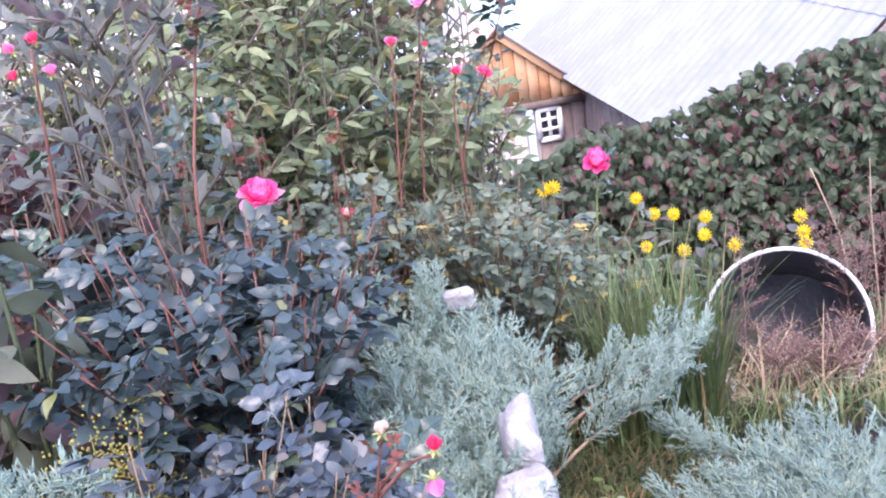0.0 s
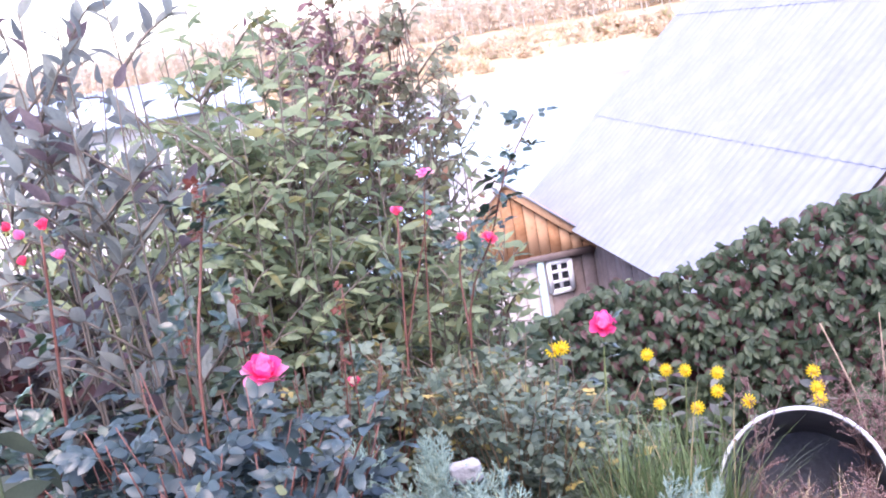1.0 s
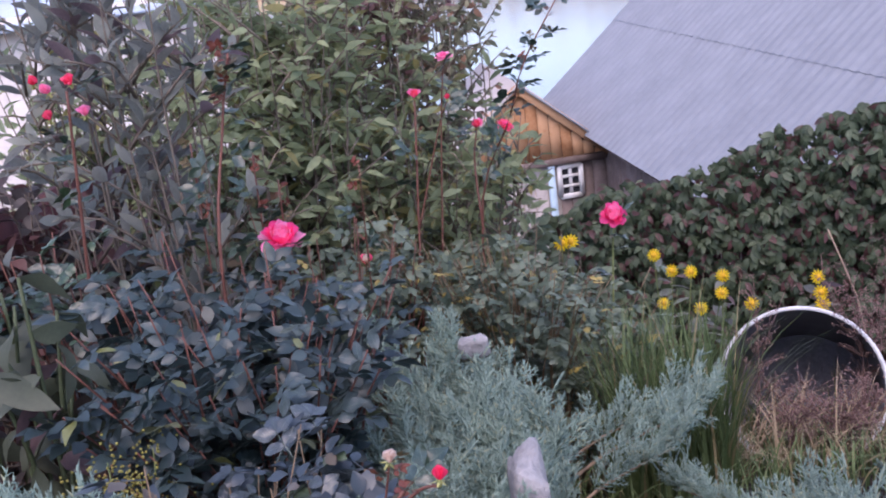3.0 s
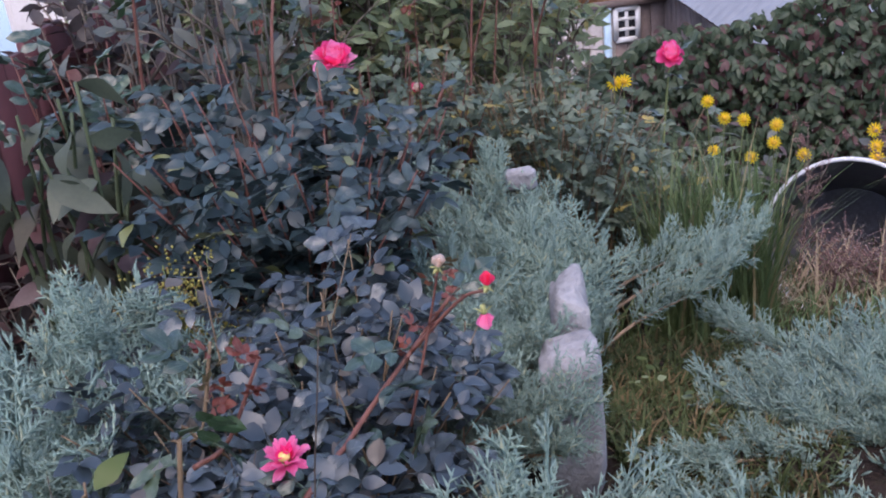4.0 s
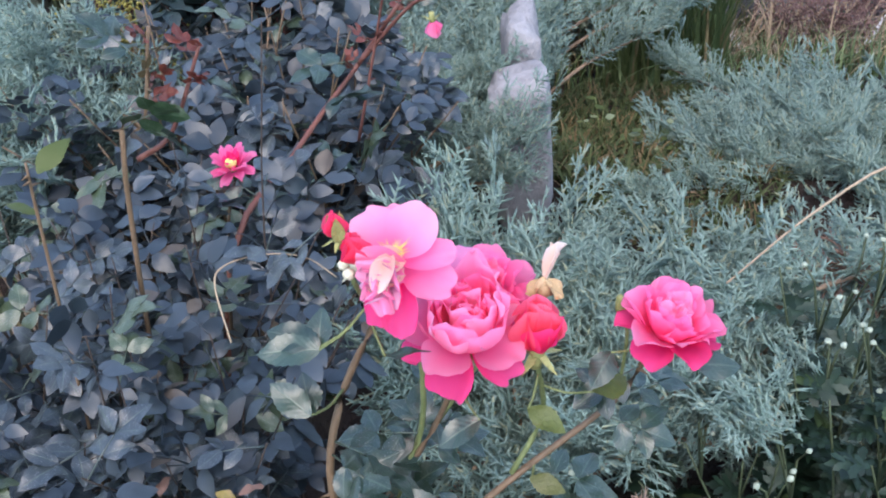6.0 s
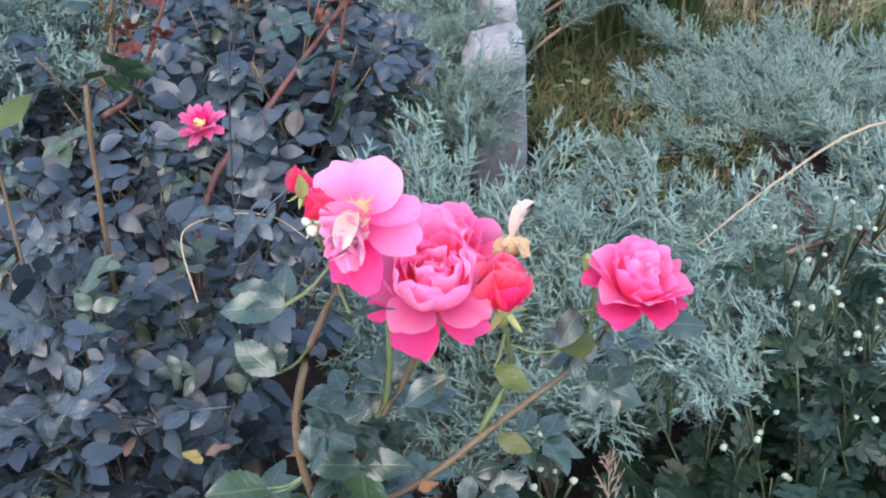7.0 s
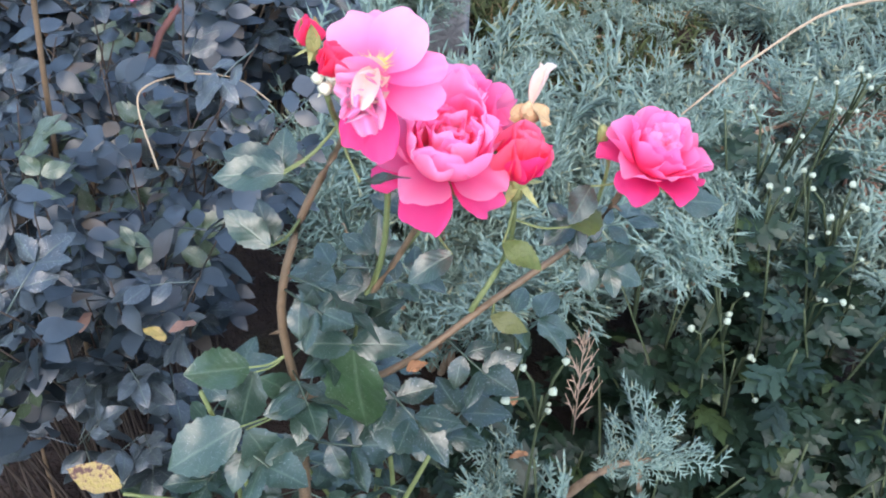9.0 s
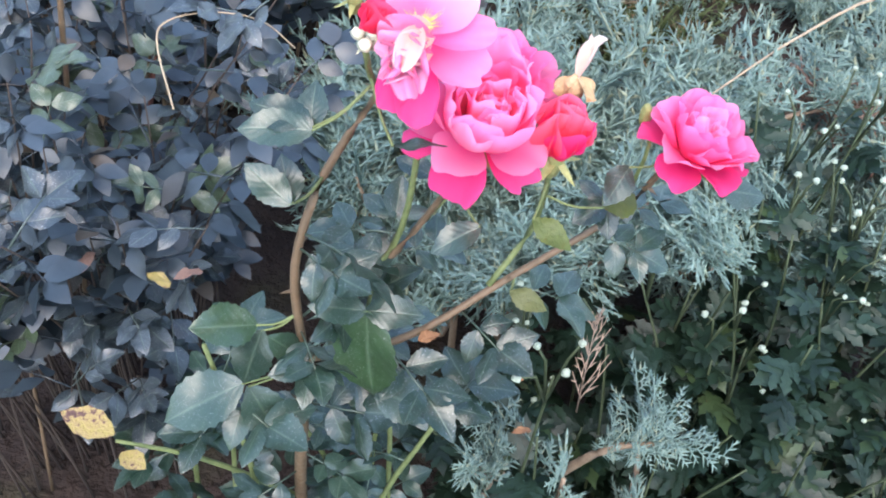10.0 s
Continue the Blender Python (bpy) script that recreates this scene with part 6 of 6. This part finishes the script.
# ---- stones ----
for k, (p, s, sq) in enumerate((((-0.006, 1.385, 0.495), 0.1, (0.50, 0.58, 1.36)), ((0.002, 1.545, 0.50), 0.1, (0.32, 0.75, 1.58)), ((-0.07, 2.40, 0.50), 0.032, (1.2, 0.7, 0.8)))):
    V, F = rock(s, k * 3.1, sq)
    ob = part("stone", [(V + p, F, 0)], STONE)
    tagged(ob, "rough white limestone block half hidden by juniper", "stone", "white edging stones")


# ---- chrysanthemums ----
MUM_MESH = [mesh_of("leaf", [(*lobed_leaf(k), 0)], MUM_LEAF) for k in range(4)]
bud_v, bud_f = blob(9, 2)
BUD_MESH = mesh_of("bud", [(bud_v * (1, 1, 0.75), bud_f, 0)], BUD_WHITE)


def chrysanthemum(x, y, top, seed, n=7, r=0.10, buds=5):
    g = np.random.default_rng(seed)
    c = thing("chrysanthemum", (x, y, float(G(x, y))), "chrysanthemum with lobed dark green leaves and white buds", "chrysanthemum", "chrysanthemums in bud")
    lines = shoots((x, y), (r, r), lambda a, b: top, n, gen=g, jitter=0.05)
    for ln in lines:
        part("stalk", [(*tube(ln, 0.0016, 0.0009, 6), 0)], STALK_DARK, c)
    M = along(lines, 15, 0.25, 0.75, 0.9, (0.030, 0.052), g)
    M = M[M[:, 2, 3] < top - (0.04 if buds else 0.0)]
    g.shuffle(M)
    leaf_objects("leaf", MUM_MESH, M[:52], c)
    if len(M) > 52:
        part("foliage", [(*scatter(lobed_leaf(seed), M[52:]), 0)], MUM_LEAF_JOINED, c, kind="stuff")
    for ln in lines[:buds]:
        for _ in range(g.integers(2, 5)):
            p = ln[-1] + g.normal(0, 0.016, 3) + (0, 0, 0.02)
            part("pedicel", [(*tube([ln[-2], (ln[-1] + p) / 2, p], 0.0012, 0.0009, 4), 0)], STALK_DARK, c)
            s = g.uniform(0.0019, 0.0032)
            placed("bud", BUD_MESH, Matrix.Translation(p) @ Euler(g.uniform(-0.5, 0.5, 3)).to_matrix().to_4x4() @ Matrix.Scale(s, 4), c)


for k, (x, y, z) in enumerate(((0.16, 0.50, 0.70), (0.28, 0.52, 0.79), (0.24, 0.64, 0.82), (0.36, 0.56, 0.72), (0.22, 0.40, 0.64), (0.34, 0.44, 0.68), (0.10, 0.46, 0.64), (-0.02, 0.44, 0.73), (0.46, 0.60, 0.69), (0.06, 0.34, 0.58), (0.18, 0.32, 0.58), (0.42, 0.48, 0.68), (-0.08, 0.33, 0.58), (0.30, 0.35, 0.60), (0.02, 0.52, 0.62), (0.12, 0.38, 0.62), (0.20, 0.46, 0.66), (0.28, 0.42, 0.66), (0.38, 0.36, 0.62), (0.0, 0.38, 0.56), (0.14, 0.55, 0.68), (0.08, 0.28, 0.55), (0.24, 0.28, 0.56), (0.44, 0.55, 0.72))):
    chrysanthemum(x, y, z, 70 + k, buds=5 if z > 0.69 else (1 if k % 3 == 0 else 0))


# ---- yellow flowers along the fence ----
def daisy(parent, pos, axis, size, seed):
    turn = Vector(axis).to_track_quat("Z", "Y").to_matrix().to_4x4()
    key = ("disc", 0)
    WHORLS.setdefault(key, mesh_of("flower_head", [(blob(2, 2)[0] * (0.2, 0.2, 0.12), blob(2, 2)[1], 0)], DISC))
    h = placed("flower_head", WHORLS[key], Matrix.Translation(pos) @ turn @ Matrix.Scale(size, 4), parent)
    for k in range(13):
        key = ("ray", k % 3)
        if key not in WHORLS:
            V, F = leaf(0.30, 4, 0.15, 0.1 + 0.12 * (k % 3), 0.6)
            WHORLS[key] = mesh_of("petal", [(V * 0.42 + (0, 0.12, 0.02), F, 0)], YELLOW)
        p = new("petal", WHORLS[key])
        p.parent = h
        p.matrix_basis = Matrix.Rotation(k * 2 * math.pi / 13 + seed, 4, "Z")


def sunflower_plant(x, y, z, seed, size=0.075):
    g = np.random.default_rng(seed)
    b = (x + g.normal(0, 0.03), y + g.uniform(0.02, 0.15))
    s = thing("false_sunflower", (*b, float(G(*b))), "tall false sunflower with a yellow daisy-like flower", "flower", "yellow flowers by the fence")
    ln = spline([(*b, float(G(*b)) - 0.02), ((x + b[0]) / 2, (y + b[1]) / 2, (z + float(G(*b))) / 2), (x, y, z - 0.01)], 8)
    part("stalk", [(*tube(ln, 0.0045, 0.0025, 6), 0)], STALK, s)
    me = [mesh_of("leaf", [(*leaf(0.45, 5, 0.2, 0.3, 0.4), 0)], SAPLING_LEAF)]
    leaf_objects("leaf", me, along([ln], 9, 0.2, 0.75, 0.7, (0.07, 0.11), g), s)
    daisy(s, (x, y, z), norm((g.normal(-0.2, 0.2), -0.9, g.uniform(0.2, 0.7))), size, seed)


for k, (x, y, z) in enumerate(((0.852, 4.985, -0.211), (0.926, 4.942, -0.29), (0.998, 4.828, -0.266), (1.14, 4.786, -0.289), (1.102, 4.668, -0.332), (0.979, 4.575, -0.359), (1.202, 4.525, -0.347), (1.494, 4.48, -0.239), (1.496, 4.452, -0.305), (1.466, 4.345, -0.314), (0.31, 3.96, 0.24), (0.345, 3.95, 0.245), (0.84, 4.75, -0.38))):
    sunflower_plant(x, y, z, 90 + k, 0.068 if k < 10 else 0.062)


# ---- grasses and weeds ----
def blades(centre, radii, n, ln, mat, label, name, seed, lean=0.6, wide=0.006):
    g = np.random.default_rng(seed)
    t = np.linspace(0, 1, 7)
    bits_v, bits_f = [], []
    for k in range(n):
        a, q = g.uniform(0, 2 * np.pi), math.sqrt(g.uniform(0, 1))
        x, y = centre[0] + radii[0] * q * math.cos(a), centre[1] + radii[1] * q * math.sin(a)
        z = float(G(x, y)) - 0.01
        L, b, d = g.uniform(0.5, 1.0) * ln, g.uniform(0, 2 * np.pi), g.uniform(0.3, 1.0) * lean
        out = np.array([math.cos(b), math.sin(b) - 0.3, 0])
        c = np.stack([x + out[0] * d * L * t**2, y + out[1] * d * L * t**2, z + L * (t - 0.45 * d * t**2.5)], -1)
        w = wide * np.maximum(1 - t**1.6, 0.03)[:, None] * norm(np.array([-out[1], out[0], 0.2]))
        bits_v.append(np.stack([c - w, c + w], 1).reshape(-1, 3))
        bits_f.append(np.array([(2 * i, 2 * i + 1, 2 * i + 3, 2 * i + 2) for i in range(6)]) + 14 * k)
    ob = part(name, [(np.concatenate(bits_v), [np.concatenate(bits_f)], 0)], mat)
    return tagged(ob, label, "grass", kind="stuff")


blades((0.44, 2.62), (0.17, 0.24), 900, 0.74, GRASS, "clump of long arching green grass on the slope", "long_grass", 61, 0.42, 0.004)
blades((0.85, 2.95), (0.35, 0.22), 260, 0.42, STRAW, "dry straw-coloured grass before the barrel", "dry_grass", 62, 0.9, 0.003)
blades((0.26, 1.85), (0.24, 0.62), 5200, 0.085, TURF, "short rough turf with fallen leaves", "turf", 63, 0.9, 0.004)
blades((0.6, 3.2), (1.2, 0.9), 2600, 0.22, GRASS, "rough grass round the barrel", "grass", 64, 0.8, 0.004)
blades((0.8, 4.6), (1.6, 0.9), 2500, 0.35, GRASS, "rough grass along the fence", "grass", 65, 0.8, 0.005)
blades((-0.8, 1.55), (0.25, 0.5), 160, 0.34, GRASS, "grass blades among the shrubs", "grass", 66, 0.7, 0.003)


def clover(x, y, seed):
    """A low weed with round pale leaves."""
    g = np.random.default_rng(seed)
    z = float(G(x, y))
    w = thing("weed", (x, y, z), "low weed with round pale green leaves in the turf", "weed", "weeds in the turf")
    for k in range(7):
        a, r = g.uniform(0, 6.3), g.uniform(0.01, 0.06)
        p = np.array([x + r * math.cos(a), y + r * math.sin(a), z + g.uniform(0.04, 0.10)])
        part("stalk", [(*tube([(x, y, z - 0.01), (np.array([x, y, z + 0.03]) + p) / 2, p], 0.0012, 0.0008, 4), 0)], STALK, w)
        V, F = broad_leaf(0.95, 6, 0.15, 0.15, 0.02, 0.1)
        placed("leaf", mesh_of("leaf", [(V * g.uniform(0.012, 0.026), F, 0)], FRESH_LEAF if k % 3 else GREEN_LEAF), Matrix.Translation(p) @ Euler((0.3, 0.1, a)).to_matrix().to_4x4(), w)


for k, (x, y) in enumerate(((0.115, 1.40), (0.24, 1.66), (0.17, 1.80))):
    clover(x, y, 300 + k)


def seed_weed(x, y, h, seed):
    g = np.random.default_rng(seed)
    w = thing("dry_weed", (x, y, float(G(x, y))), "dried brown weed with fine branching seed heads", "weed", "dry weeds before the barrel")
    z0 = float(G(x, y))
    bits, seeds = [], []
    one = blob(1, 1)
    for k in range(4):
        a = g.uniform(0, 6.3)
        tip = np.array([x + 0.12 * math.cos(a), y + 0.12 * math.sin(a), z0 + h * g.uniform(0.75, 1.0)])
        ln = spline([(x, y, z0 - 0.02), (x + 0.02, y, z0 + h * 0.5), tip], 9)
        bits.append(tube(ln, 0.0024, 0.001, 4))
        for i in range(3, 9):
            for _ in range(3):
                b, r = g.uniform(0, 6.3), g.uniform(0.03, 0.09)
                e = ln[i] + (r * math.cos(b), r * math.sin(b), r * 0.7)
                bits.append(tube([ln[i], (ln[i] + e) / 2 + (0, 0, 0.006), e], 0.001, 0.0006, 3))
                for f in (0.5, 0.65, 0.8, 0.9, 1.0):
                    seeds.append(ln[i] + (e - ln[i]) * f + g.normal(0, 0.006, 3))
    part("stem", [(*merged(bits), 0)], SEED, w)
    S = np.array(seeds)
    part("seed_head", [(*scatter(one, frames(S, g.normal(size=S.shape), g.normal(size=S.shape), 0.0028)), 0)], SEED, w, kind="stuff")


gw = np.random.default_rng(8)
for k in range(6):
    seed_weed(gw.uniform(0.72, 1.30), gw.uniform(2.75, 3.15), gw.uniform(0.20, 0.36), 200 + k)
for k in range(4):
    seed_weed(gw.uniform(1.25, 1.7), gw.uniform(3.3, 3.9), gw.uniform(0.6, 0.85), 220 + k)
seed_weed(0.86, 3.3, 0.72, 230)


def herb(x, y, h, seed):
    g = np.random.default_rng(seed)
    w = thing("goldenrod", (x, y, float(G(x, y))), "small yellow-green flowering herb", "herb")
    lines = shoots((x, y), (0.07, 0.07), lambda a, b: h, 9, gen=g)
    for ln in lines:
        part("stalk", [(*tube(ln, 0.002, 0.001, 4), 0)], STALK, w)
    S = np.concatenate([l[4:] + g.normal(0, 0.018, (4, 3)) for l in lines for _ in range(22)])
    part("floret", [(*scatter(blob(3, 1), frames(S, g.normal(size=S.shape), g.normal(size=S.shape), 0.0024)), 0)], SEDUM, w, kind="stuff")


herb(-0.62, 1.34, 0.76, 240)
herb(-0.56, 1.38, 0.76, 241)


def big_leaf_plant(x, y, h, seed):
    g = np.random.default_rng(seed)
    w = thing("dahlia", (x, y, float(G(x, y))), "leafy perennial with large drooping dull green leaves", "plant")
    lines = shoots((x, y), (0.12, 0.12), lambda a, b: h, 6, gen=g)
    for l in lines:
        part("stalk", [(*tube(l, 0.006, 0.003, 6), 0)], STALK_DARK, w)
    me = [mesh_of("leaf", [(*leaf(0.5, 8, 0.2, 0.5, 0.4, 0.0, 0.15), 0)], BROAD_LEAF)]
    leaf_objects("leaf", me, along(lines, 6, 0.35, 0.8, 0.6, (0.07, 0.12), g, 0.5), w)


big_leaf_plant(-0.80, 1.60, 0.94, 250)
big_leaf_plant(-0.95, 1.75, 1.0, 251)
for a, b in (((1.497, 4.35, 0.025), (1.585, 4.20, -0.335)), ((1.735, 4.30, 0.045), (1.70, 4.20, -0.215))):
    st = thing("stake", b, "thin pale wooden stake leaning by the fence", "stake")
    z0 = float(G(b[0], b[1]))
    part("pole", [(*tube(spline([(b[0] + 0.03, b[1] - 0.05, z0 - 0.02), b, a], 6), 0.0045, 0.003, 6), 0)], JUNIPER_DRY, st)
